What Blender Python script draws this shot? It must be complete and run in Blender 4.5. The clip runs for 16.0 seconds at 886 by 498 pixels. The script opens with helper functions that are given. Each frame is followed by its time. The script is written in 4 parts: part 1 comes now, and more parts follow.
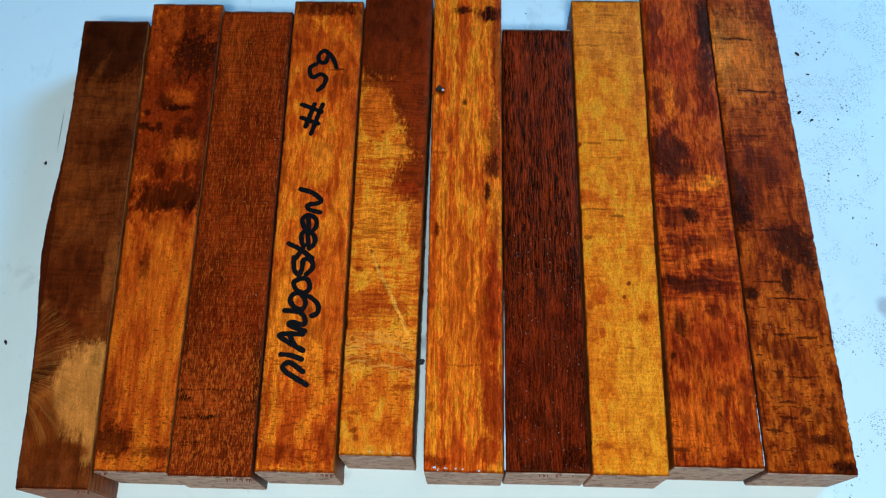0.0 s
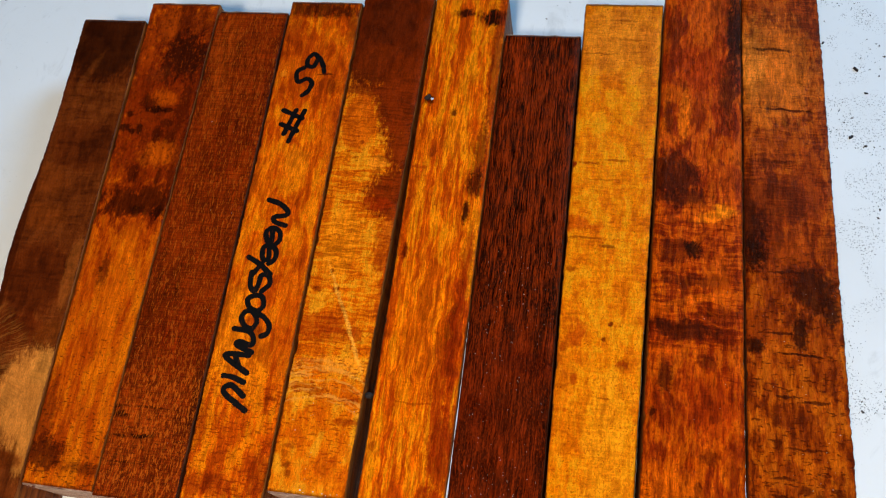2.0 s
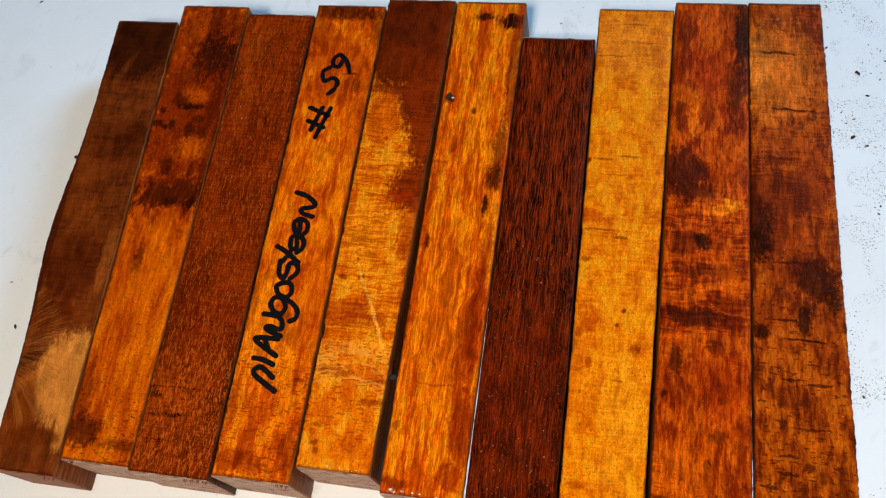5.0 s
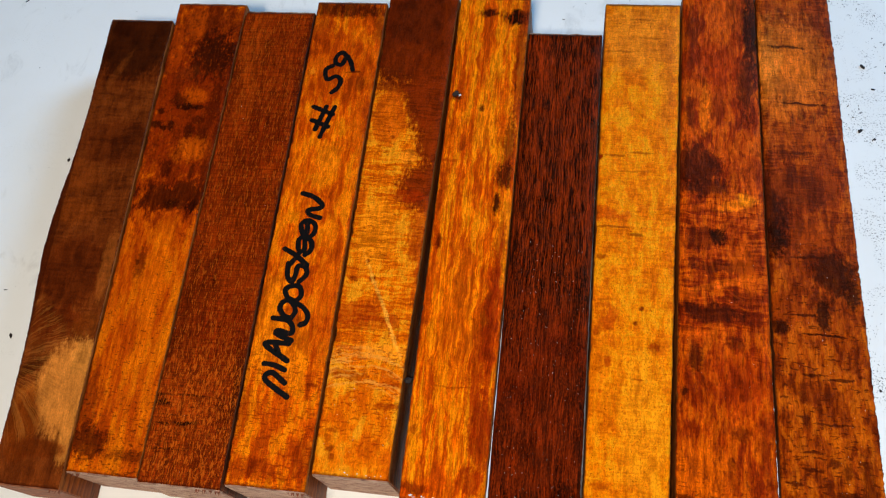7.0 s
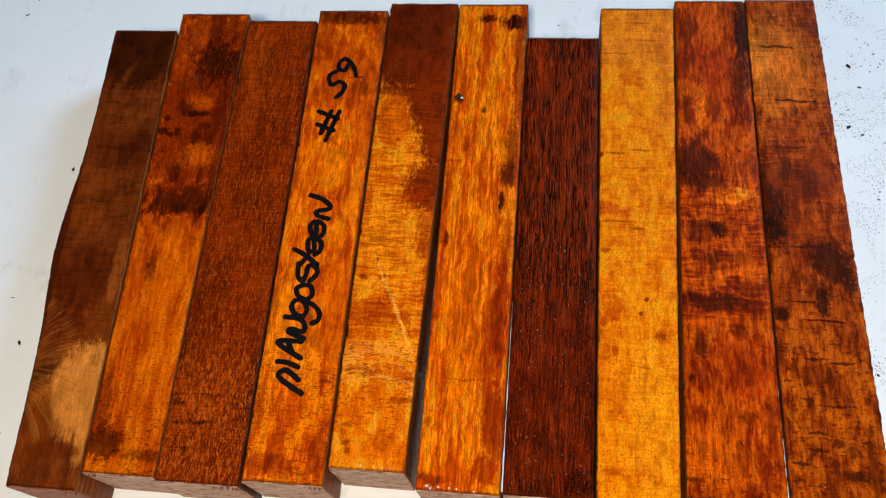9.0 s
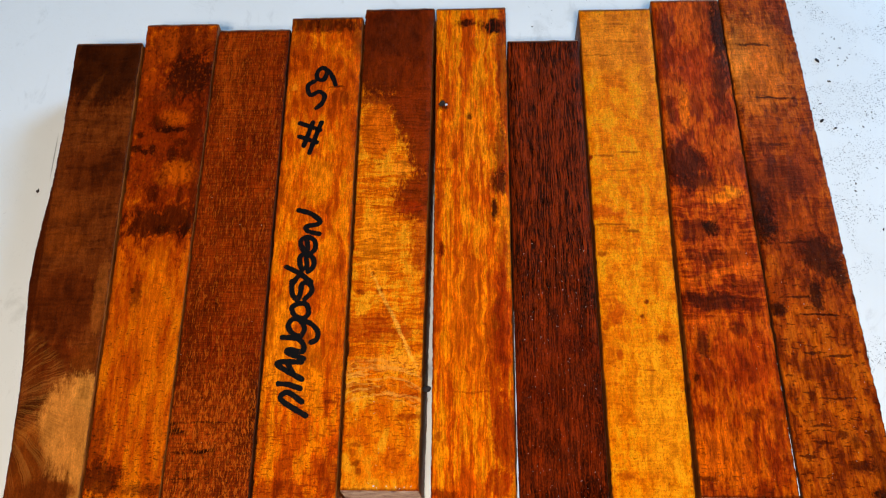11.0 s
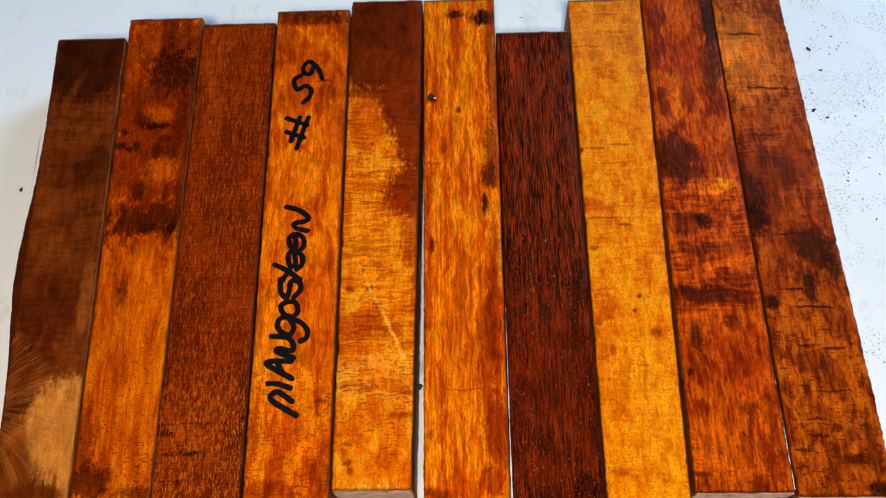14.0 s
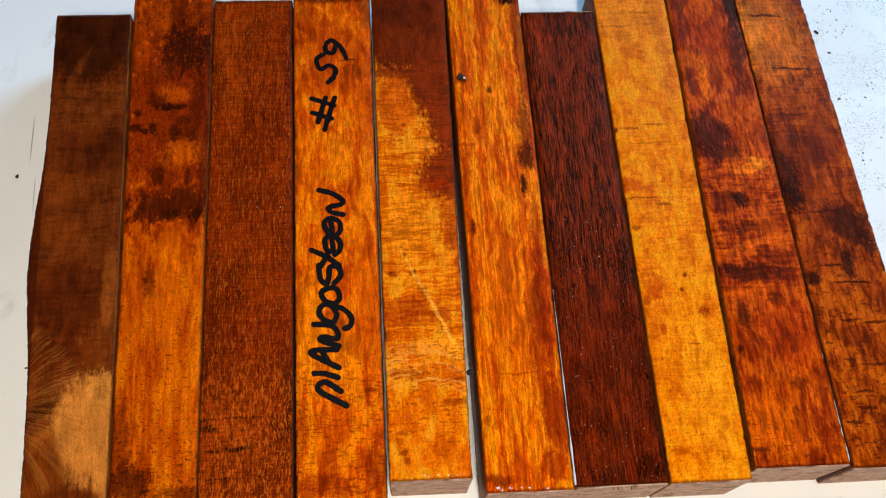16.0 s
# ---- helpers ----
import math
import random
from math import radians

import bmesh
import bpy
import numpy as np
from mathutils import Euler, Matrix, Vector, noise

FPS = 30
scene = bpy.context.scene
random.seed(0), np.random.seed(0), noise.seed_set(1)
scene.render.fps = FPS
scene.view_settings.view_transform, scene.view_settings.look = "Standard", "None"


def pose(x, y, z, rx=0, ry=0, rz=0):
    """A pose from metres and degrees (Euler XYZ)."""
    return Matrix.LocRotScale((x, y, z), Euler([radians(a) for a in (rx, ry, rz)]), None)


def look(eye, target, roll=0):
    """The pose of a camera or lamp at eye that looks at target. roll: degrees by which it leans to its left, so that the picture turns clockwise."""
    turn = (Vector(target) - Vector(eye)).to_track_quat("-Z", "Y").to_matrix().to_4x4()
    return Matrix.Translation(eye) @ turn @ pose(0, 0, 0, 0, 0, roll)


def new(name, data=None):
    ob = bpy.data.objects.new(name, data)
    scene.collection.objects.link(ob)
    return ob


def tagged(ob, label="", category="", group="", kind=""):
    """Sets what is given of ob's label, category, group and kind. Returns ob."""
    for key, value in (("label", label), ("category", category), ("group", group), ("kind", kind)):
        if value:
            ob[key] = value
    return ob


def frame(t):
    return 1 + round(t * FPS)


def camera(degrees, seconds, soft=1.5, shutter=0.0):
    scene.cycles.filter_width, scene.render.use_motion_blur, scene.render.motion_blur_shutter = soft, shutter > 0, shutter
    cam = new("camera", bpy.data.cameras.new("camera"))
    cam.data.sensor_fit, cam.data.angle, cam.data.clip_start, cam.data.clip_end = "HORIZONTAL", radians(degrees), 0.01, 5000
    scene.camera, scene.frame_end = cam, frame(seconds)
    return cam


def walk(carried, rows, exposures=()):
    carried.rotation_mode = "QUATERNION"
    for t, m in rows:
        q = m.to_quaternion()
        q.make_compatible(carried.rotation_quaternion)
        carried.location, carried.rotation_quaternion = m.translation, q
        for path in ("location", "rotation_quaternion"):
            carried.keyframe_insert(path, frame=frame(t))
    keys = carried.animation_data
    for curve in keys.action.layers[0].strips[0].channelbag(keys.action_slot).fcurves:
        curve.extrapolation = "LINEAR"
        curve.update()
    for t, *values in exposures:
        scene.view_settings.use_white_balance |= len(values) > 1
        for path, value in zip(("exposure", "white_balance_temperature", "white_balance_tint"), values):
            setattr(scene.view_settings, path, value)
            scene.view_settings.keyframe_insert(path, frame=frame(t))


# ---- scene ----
cam = camera(52.8, 16.0, soft=1.2)
PATH = [
    (0, (0.04012, -0.05268, 0.23801), (0.03469, 0.02345, 0.05314), -2.86),
    (0.5, (0.05556, -0.05261, 0.23680), (0.04158, 0.02773, 0.05418), -7.23),
    (1, (0.07404, -0.04991, 0.22574), (0.04763, 0.02924, 0.04398), -14.50),
    (1.5, (0.08041, -0.04351, 0.21494), (0.04610, 0.03384, 0.03372), -18.47),
    (2, (0.08107, -0.03872, 0.21513), (0.04417, 0.03788, 0.03410), -19.53),
    (2.5, (0.08245, -0.04210, 0.21817), (0.04507, 0.03578, 0.03779), -19.16),
    (3, (0.08284, -0.04465, 0.22165), (0.04430, 0.03448, 0.04206), -19.44),
    (3.5, (0.08220, -0.04512, 0.22277), (0.04326, 0.03403, 0.04328), -19.49),
    (4, (0.08095, -0.04917, 0.22354), (0.04238, 0.03079, 0.04432), -19.10),
    (4.5, (0.08105, -0.04970, 0.22287), (0.04255, 0.02917, 0.04316), -19.34),
    (5, (0.07861, -0.04839, 0.22310), (0.04124, 0.03060, 0.04320), -18.71),
    (7.5, (0.06702, -0.04827, 0.22077), (0.03695, 0.03189, 0.04002), -15.84),
    (8, (0.06968, -0.05355, 0.22243), (0.03825, 0.02834, 0.04270), -16.77),
    (8.5, (0.06636, -0.05644, 0.22336), (0.03549, 0.02648, 0.04399), -16.21),
    (9, (0.06101, -0.05677, 0.22358), (0.03495, 0.02813, 0.04438), -13.19),
    (9.2, (0.06116, -0.05532, 0.22350), (0.03701, 0.02854, 0.04354), -12.83),
    (11.5, (0.04088, -0.05149, 0.22538), (0.03225, 0.03182, 0.04376), -5.85),
    (12, (0.04166, -0.05102, 0.22565), (0.03304, 0.03182, 0.04382), -6.11),
    (12.5, (0.04279, -0.04955, 0.22500), (0.03483, 0.03267, 0.04286), -5.88),
    (13, (0.04452, -0.04992, 0.22400), (0.03676, 0.03221, 0.04181), -5.86),
    (13.5, (0.04400, -0.04951, 0.22422), (0.03677, 0.03197, 0.04172), -5.66),
    (14, (0.04344, -0.04895, 0.22312), (0.03557, 0.03235, 0.04056), -6.02),
    (14.5, (0.04311, -0.04822, 0.22374), (0.03545, 0.03227, 0.04081), -5.58),
    (15, (0.04155, -0.04640, 0.22232), (0.03460, 0.03340, 0.03906), -5.03),
    (15.5, (0.03962, -0.04610, 0.22154), (0.03601, 0.03283, 0.03781), -2.92),
    (16, (0.01121, -0.04891, 0.21668), (0.02321, 0.03112, 0.03378), 5.89),
]
EXPOSURES = [
    (0.0, -0.50, 4740, -11),
    (0.5, -0.65, 4800, -8),
    (1.0, -0.69, 5250, -4),
    (1.5, -0.54, 5950, 5),
    (2.0, -0.38, 6450, 10),
    (5.0, -0.33, 6500, 10),
    (16.0, -0.26, 6600, 10),
]
walk(cam, [(t, look(eye, target, roll)) for t, eye, target, roll in PATH], EXPOSURES)

# ---- world and lights ----
MM = 0.001

world = bpy.data.worlds.new("world")
scene.world = world
world.use_nodes = True
wt = world.node_tree
sky = wt.nodes.new("ShaderNodeTexSky")
sky.sky_type = "NISHITA"
sky.sun_disc = False
sky.sun_elevation = radians(38)
sky.sun_rotation = radians(200)
wt.nodes["Background"].inputs["Strength"].default_value = 0.1
wt.links.new(sky.outputs["Color"], wt.nodes["Background"].inputs["Color"])


def area_lamp(name, at, aim, size, size_y, power, colour):
    data = bpy.data.lights.new(name, "AREA")
    data.shape, data.size, data.size_y = "RECTANGLE", size, size_y
    data.energy, data.color = power, colour
    ob = new(name, data)
    ob.matrix_world = look(at, aim)
    return ob


WIN_Y, WIN_Z = 0.89, 0.87
area_lamp("window_light", (1.07, WIN_Y, WIN_Z), (0.03, 0.05, 0.0), 0.51, 0.51, 25.5, (0.29, 0.59, 1.0))
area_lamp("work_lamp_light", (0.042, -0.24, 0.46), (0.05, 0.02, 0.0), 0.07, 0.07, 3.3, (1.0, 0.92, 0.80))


# ---- material tools ----
def lin(r, g, b):
    """Colour from 0..255 display values."""
    out = []
    for v in (r, g, b):
        v /= 255.0
        out.append(v / 12.92 if v <= 0.04045 else ((v + 0.055) / 1.055) ** 2.4)
    return (*out, 1.0)


class Nodes:
    """Short ways to wire a node material."""

    def __init__(self, name):
        self.mat = bpy.data.materials.new(name)
        self.mat.use_nodes = True
        self.tree = self.mat.node_tree
        self.shader = self.tree.nodes["Principled BSDF"]
        coord = self.tree.nodes.new("ShaderNodeTexCoord")
        self.p = self.vec("MULTIPLY", coord.outputs["Object"], (1000.0, 1000.0, 1000.0))    # millimetres

    def put(self, socket, value):
        if isinstance(value, bpy.types.NodeSocket):
            self.tree.links.new(value, socket)
        else:
            socket.default_value = value

    def vec(self, op, a, b=None):
        n = self.tree.nodes.new("ShaderNodeVectorMath")
        n.operation = op
        self.put(n.inputs[0], a)
        if b is not None:
            self.put(n.inputs[1], b)
        return n.outputs["Value"] if op in ("LENGTH", "DISTANCE", "DOT_PRODUCT") else n.outputs["Vector"]

    def num(self, op, a, b=0.0, clamp=False):
        n = self.tree.nodes.new("ShaderNodeMath")
        n.operation, n.use_clamp = op, clamp
        self.put(n.inputs[0], a)
        self.put(n.inputs[1], b)
        return n.outputs[0]

    def noise(self, where, size, detail=3.0, rough=0.55, twist=0.0, shift=0.0, colour=False):
        """Noise whose features measure size = (x, y, z) millimetres."""
        n = self.tree.nodes.new("ShaderNodeTexNoise")
        v = self.vec("MULTIPLY", where, tuple(1.0 / s for s in size))
        if shift:
            v = self.vec("ADD", v, (shift, shift * 1.7, shift * 0.6))
        self.put(n.inputs["Vector"], v)
        n.inputs["Scale"].default_value = 1.0
        n.inputs["Detail"].default_value = detail
        n.inputs["Roughness"].default_value = rough
        n.inputs["Distortion"].default_value = twist
        return n.outputs["Color" if colour else "Fac"]

    def step(self, value, low, high, to_low=0.0, to_high=1.0):
        n = self.tree.nodes.new("ShaderNodeMapRange")
        n.interpolation_type = "SMOOTHSTEP"
        self.put(n.inputs["Value"], value)
        for key, v in (("From Min", low), ("From Max", high), ("To Min", to_low), ("To Max", to_high)):
            n.inputs[key].default_value = v
        return n.outputs["Result"]

    def mix(self, amount, a, b, blend="MIX"):
        n = self.tree.nodes.new("ShaderNodeMix")
        n.data_type, n.blend_type = "RGBA", blend
        self.put(n.inputs["Factor"], amount)
        self.put(n.inputs["A"], a)
        self.put(n.inputs["B"], b)
        return n.outputs["Result"]

    def ramp(self, value, *stops):
        n = self.tree.nodes.new("ShaderNodeValToRGB")
        while len(n.color_ramp.elements) < len(stops):
            n.color_ramp.elements.new(0.5)
        for e, (at, c) in zip(n.color_ramp.elements, stops):
            e.position, e.color = at, c
        self.put(n.inputs["Fac"], value)
        return n.outputs["Color"]

    def blob(self, where, x, y, rx, ry, lean=0.0, push=None, edge=0.5):
        """1 inside a spot about (x, y) millimetres, 0 outside; lean shears it along the block."""
        v = self.vec("SUBTRACT", where, (x, y, 0.0))
        if lean:
            n = self.tree.nodes.new("ShaderNodeVectorRotate")
            n.rotation_type = "Z_AXIS"
            self.put(n.inputs["Vector"], v)
            n.inputs["Angle"].default_value = radians(-lean)
            v = n.outputs["Vector"]
        v = self.vec("MULTIPLY", v, (1.0 / rx, 1.0 / ry, 0.0))
        d = self.vec("LENGTH", v)
        if push is not None:
            d = self.num("ADD", d, push)
        return self.step(d, 1.0 - edge, 1.0 + edge, 1.0, 0.0)

    def bump(self, height, strength, distance):
        n = self.tree.nodes.new("ShaderNodeBump")
        n.inputs["Strength"].default_value = strength
        n.inputs["Distance"].default_value = distance
        self.put(n.inputs["Height"], height)
        self.put(self.shader.inputs["Normal"], n.outputs["Normal"])

    def finish(self, colour, rough, coat=0.0):
        self.put(self.shader.inputs["Base Color"], colour)
        self.put(self.shader.inputs["Roughness"], rough)
        self.shader.inputs["Coat Weight"].default_value = coat
        self.shader.inputs["Coat Roughness"].default_value = 0.16
        return self.mat


def wood(i, name, dark, mid, light, seed, stains, figure=(1.0, 9.0, 0.8), clouds=(7.0, 14.0, 0.7), fibre=0.25, ripple=(), dashes=(), ticks=(), dots=0.4, bursts=(), hatch=0.0, tear=2.4, rough=0.38, speck=0.0, wisps=0.5, loose=1.0, crisp=(0.14, 0.98)):
    """Oiled and waxed wood on the top of the blank PLAN[i], in millimetres across and along it.
    figure, clouds: width, length and strength of the grain's colour change; fibre: fine lengthwise streaks;
    ripple: (strength, height, v0, v1) of figure across the grain; dashes: (colour, amount, long, high, v0, v1, share) of short dark checks across;
    ticks: (colour, amount, wide, long, v0, v1, level) of lengthwise pores; stains: (colour, amount, x, y, rx, ry, lean); dots: small dark pits;
    bursts: (x, y, inner, outer, colour, amount, spacing) of curved growth lines, rays where inner is negative; hatch: saw marks both ways; wisps: thin ragged runs of reddish oil; loose: how far stains stray from round; crisp: a narrow span gives them a firm rim."""
    k = Nodes(name)
    fl, fr, nl, nr, y0, y1 = PLAN[i]
    long, mid_x = y1 - y0, (fl + fr + nl + nr) / 4
    xyz = k.tree.nodes.new("ShaderNodeSeparateXYZ")
    k.put(xyz.inputs[0], k.p)
    # straighten the taper, so that both edges lie at +-9.75 mm all along
    v = k.num("SUBTRACT", 0.5, k.num("DIVIDE", xyz.outputs["Y"], long))
    left = k.num("ADD", k.num("MULTIPLY", v, nl - fl), fl - mid_x)
    width = k.num("ADD", k.num("MULTIPLY", v, (nr - nl) - (fr - fl)), fr - fl)
    across = k.num("MULTIPLY", k.num("SUBTRACT", k.num("DIVIDE", k.num("SUBTRACT", xyz.outputs["X"], left), width), 0.5), 19.5)
    join = k.tree.nodes.new("ShaderNodeCombineXYZ")
    for key, value in (("X", across), ("Y", xyz.outputs["Y"]), ("Z", xyz.outputs["Z"])):
        k.put(join.inputs[key], value)
    p = join.outputs[0]
    wobble = k.vec("SUBTRACT", k.noise(p, (4.5, 6.0, 6.0), 4.0, 0.6, 0.0, seed, True), (0.5, 0.5, 0.5))
    near = k.vec("ADD", p, k.vec("MULTIPLY", wobble, (1.3, 2.2, 0.0)))
    far = k.vec("ADD", p, k.vec("MULTIPLY", wobble, (6.0, 8.0, 0.0)))

    def reach(v0, v1, soft=0.07):
        """1 between v0 and v1 along the blank, with a ragged fade."""
        at = k.num("ADD", v, k.num("MULTIPLY", k.num("SUBTRACT", cloud, 0.5), 0.35))
        return k.num("MULTIPLY", k.step(at, v0 - soft, v0 + soft), k.step(at, v1 - soft, v1 + soft, 1.0, 0.0))

    streak = k.noise(near, (figure[0], figure[1], 4.0), 5.0, 0.62, 0.2, seed + 3.1)
    cloud = k.noise(far, (clouds[0], clouds[1], 8.0), 5.0, 0.6, 0.4, seed + 7.7)
    value = k.num("ADD", k.num("MULTIPLY", streak, figure[2]), k.num("MULTIPLY", cloud, clouds[2]))
    value = k.num("ADD", value, 0.5 - 0.5 * (figure[2] + clouds[2]))
    if ripple:
        wave = k.noise(near, (7.0, ripple[1], 4.0), 4.0, 0.62, 0.6, seed + 5.3)
        lift = k.num("MULTIPLY", k.num("SUBTRACT", wave, 0.5), ripple[0])
        value = k.num("ADD", value, k.num("MULTIPLY", lift, reach(ripple[2], ripple[3])))
    colour = k.ramp(value, (0.3, tuple(0.58 * c for c in dark)), (0.42, dark), (0.5, mid), (0.59, light))
    ragged = k.noise(near, (1.6, 3.2, 2.0), 7.0, 0.74, 0.2, seed + 1.9)
    mild = k.vec("ADD", p, k.vec("MULTIPLY", wobble, (3.6 * loose, 5.0 * loose, 0.0)))
    push = k.num("MULTIPLY", k.num("SUBTRACT", ragged, 0.5), tear)
    if wisps:
        run = k.num("ADD", k.num("MULTIPLY", k.noise(mild, (1.7, 5.0, 2.0), 6.0, 0.7, 0.5, seed + 40.0), 0.65), k.num("MULTIPLY", cloud, 0.35))
        colour = k.mix(k.num("MULTIPLY", k.step(run, 0.5, 0.62), wisps), colour, k.mix(1.0, colour, (0.62, 0.34, 0.22, 1.0), "MULTIPLY"))
        colour = k.mix(k.num("MULTIPLY", k.step(run, 0.47, 0.37), wisps), colour, k.mix(1.0, colour, (1.12, 1.28, 1.4, 1.0), "MULTIPLY"))
    little = k.num("MULTIPLY", k.num("SUBTRACT", k.noise(p, (0.9, 1.1, 2.0), 4.0, 0.7, 0.0, seed + 33.0), 0.5), 2.4)
    mottle = k.noise(near, (0.6, 1.7, 2.0), 6.0, 0.75, 0.3, seed + 21.0)
    fray = k.num("MULTIPLY", k.num("SUBTRACT", mottle, 0.5), 1.25)
    keep = k.step(value, 0.34, 0.66, 0.62, 1.42)
    for tint, amount, x, y, rx, ry, lean in stains:
        small = min(rx, ry) < 1.6
        inside = k.blob(near if small else mild, x, y, rx, ry, lean, little if small else push, 0.4 if small else 0.62)
        if not small:
            # the rim breaks up into flecks along the grain
            inside = k.step(k.num("ADD", inside, fray), *crisp)
        share = k.num("MULTIPLY", inside, min(1.0, amount * (1.0 if small else 1.08)), True)
        if tint[1] < 0.05 and not small:
            # thin oil stain reddens the wood before it darkens it
            thin = k.num("MULTIPLY", share, k.num("SUBTRACT", 1.0, share))
            colour = k.mix(k.num("MULTIPLY", thin, 1.6, True), colour, k.mix(1.0, colour, (1.0, 0.62, 0.4, 1.0), "MULTIPLY"))
        colour = k.mix(share, colour, k.mix(1.0, tint, keep, "MULTIPLY"))
    # fine structure, over the stains as well
    hair = k.noise(near, (0.2, 3.6, 2.0), 3.0, 0.7, 0.1, seed + 9.2)
    colour = k.mix(1.0, colour, k.step(hair, 0.3, 0.7, 1.0 - fibre * 1.4, 1.0 + fibre * 1.1), "MULTIPLY")
    grain = k.noise(p, (0.34, 0.5, 1.0), 3.0, 0.7, 0.0, seed + 27.0)
    colour = k.mix(1.0, colour, k.step(grain, 0.3, 0.7, 0.80, 1.18), "MULTIPLY")
    band = k.noise(near, (0.9, 5.5, 2.0), 4.0, 0.66, 0.3, seed + 12.5)
    colour = k.mix(1.0, colour, k.step(band, 0.32, 0.68, 1.0 - fibre, 1.0 + fibre), "MULTIPLY")
    relief = k.num("ADD", k.num("MULTIPLY", hair, 0.5), k.num("MULTIPLY", grain, 0.25))
    for x, y, inner, outer, tint, amount, space in bursts:
        d = k.vec("LENGTH", k.vec("SUBTRACT", near, (x, y, 0.0)))
        ring = k.tree.nodes.new("ShaderNodeCombineXYZ")
        if inner < 0:
            # curling rays out of a point instead of rings about it
            arm = k.tree.nodes.new("ShaderNodeSeparateXYZ")
            k.put(arm.inputs[0], k.vec("SUBTRACT", near, (x, y, 0.0)))
            turn = k.num("MULTIPLY", k.num("ARCTAN2", arm.outputs["Y"], arm.outputs["X"]), 20.0)
            k.put(ring.inputs["X"], k.num("ADD", turn, k.num("MULTIPLY", d, 0.35)))
        else:
            k.put(ring.inputs["X"], d)
        k.put(ring.inputs["Y"], k.vec("DOT_PRODUCT", p, (0.1, 0.05, 0.0)))
        lines = k.step(k.noise(ring.outputs[0], (space, 1.0, 1.0), 3.0, 0.6, 0.0, seed + 1.1), 0.48, 0.6)
        zone = k.num("MULTIPLY", k.step(d, abs(inner) - 1.0, abs(inner) + 1.5), k.step(d, outer - 2.5, outer, 1.0, 0.0))
        colour = k.mix(k.num("MULTIPLY", k.num("MULTIPLY", lines, zone), amount), colour, tint)
    if hatch:
        cut = k.noise(k.vec("ADD", p, k.vec("MULTIPLY", wobble, (0.0, 0.5, 0.0))), (8.0, 0.26, 2.0), 2.0, 0.6, 0.0, seed + 15.5)
        colour = k.mix(1.0, colour, k.step(cut, 0.34, 0.66, 1.0 - hatch, 1.0 + hatch), "MULTIPLY")
        relief = k.num("ADD", relief, k.num("MULTIPLY", cut, hatch * 1.2))
    for tint, amount, wide, tall, v0, v1, level in ticks:
        t = k.step(k.noise(near, (wide, tall, 1.0), 2.0, 0.5, 0.4, seed + 4.4 + wide), level, level + 0.06)
        colour = k.mix(k.num("MULTIPLY", k.num("MULTIPLY", t, reach(v0, v1)), amount), colour, tint)
    if dots:
        pit = k.step(k.noise(p, (0.6, 0.7, 1.0), 2.0, 0.5, 0.0, seed + 18.1), 0.67, 0.72)
        colour = k.mix(k.num("MULTIPLY", pit, dots), colour, k.mix(1.0, colour, (0.42, 0.25, 0.2, 1.0), "MULTIPLY"))
    for tint, amount, wide, tall, v0, v1, level in dashes:
        cut = k.step(k.noise(k.vec("ADD", p, k.vec("MULTIPLY", wobble, (0.6, 0.8, 0.0))), (wide, tall, 1.0), 2.0, 0.55, 0.0, seed + 2.2 + wide), level, level + 0.05)
        cut = k.num("MULTIPLY", cut, reach(v0, v1))
        colour = k.mix(k.num("MULTIPLY", cut, amount), colour, tint)
        relief = k.num("SUBTRACT", relief, k.num("MULTIPLY", cut, 0.7))
    # wax-darkened arrises along both edges and at both ends
    side = k.num("ADD", k.num("ABSOLUTE", across), k.num("MULTIPLY", k.num("SUBTRACT", ragged, 0.5), 1.6))
    ends = k.num("ADD", k.num("ABSOLUTE", xyz.outputs["Y"]), k.num("MULTIPLY", k.num("SUBTRACT", ragged, 0.5), 1.6))
    rim = k.num("MAXIMUM", k.step(side, 9.2, 9.8), k.step(ends, long / 2 - 0.8, long / 2 - 0.1))
    colour = k.mix(k.num("MULTIPLY", rim, 0.7), colour, lin(58, 22, 8))
    colour = k.mix(1.0, colour, (0.90, 0.503, 0.195, 1.0), "MULTIPLY")
    shine = k.step(k.noise(p, (3.0, 5.0, 3.0), 3.0, 0.6, 0.0, seed + 6.0), 0.3, 0.7, rough - 0.10, rough + 0.12)
    drops = k.step(k.noise(p, (0.36, 0.42, 0.42), 1.0, 0.4, 0.0, seed + 8.8), 0.69, 0.76)
    relief = k.num("ADD", relief, k.num("MULTIPLY", drops, 1.2 + 3.0 * speck))
    shine = k.num("SUBTRACT", shine, k.num("MULTIPLY", drops, 0.25))
    k.bump(relief, 0.6, 0.0004)
    k.shader.inputs["Specular IOR Level"].default_value = 0.07
    k.shader.inputs["Specular Tint"].default_value = (1.0, 0.62, 0.28, 1.0)
    return k.finish(colour, shine)


def end_grain(name, *tones):
    k = Nodes(name)
    saw = k.noise(k.p, (4.0, 4.0, 0.7), 4.0, 0.6, 0.4, 2.0)
    blot = k.noise(k.p, (2.4, 2.4, 2.0), 4.0, 0.6, 0.3, 5.0)
    colour = k.ramp(saw, *zip((0.3, 0.5, 0.7), tones))
    colour = k.mix(k.step(blot, 0.50, 0.66, 0.0, 0.8), colour, lin(96, 50, 28))
    k.bump(saw, 0.5, 0.0004)
    return k.finish(colour, 0.75)


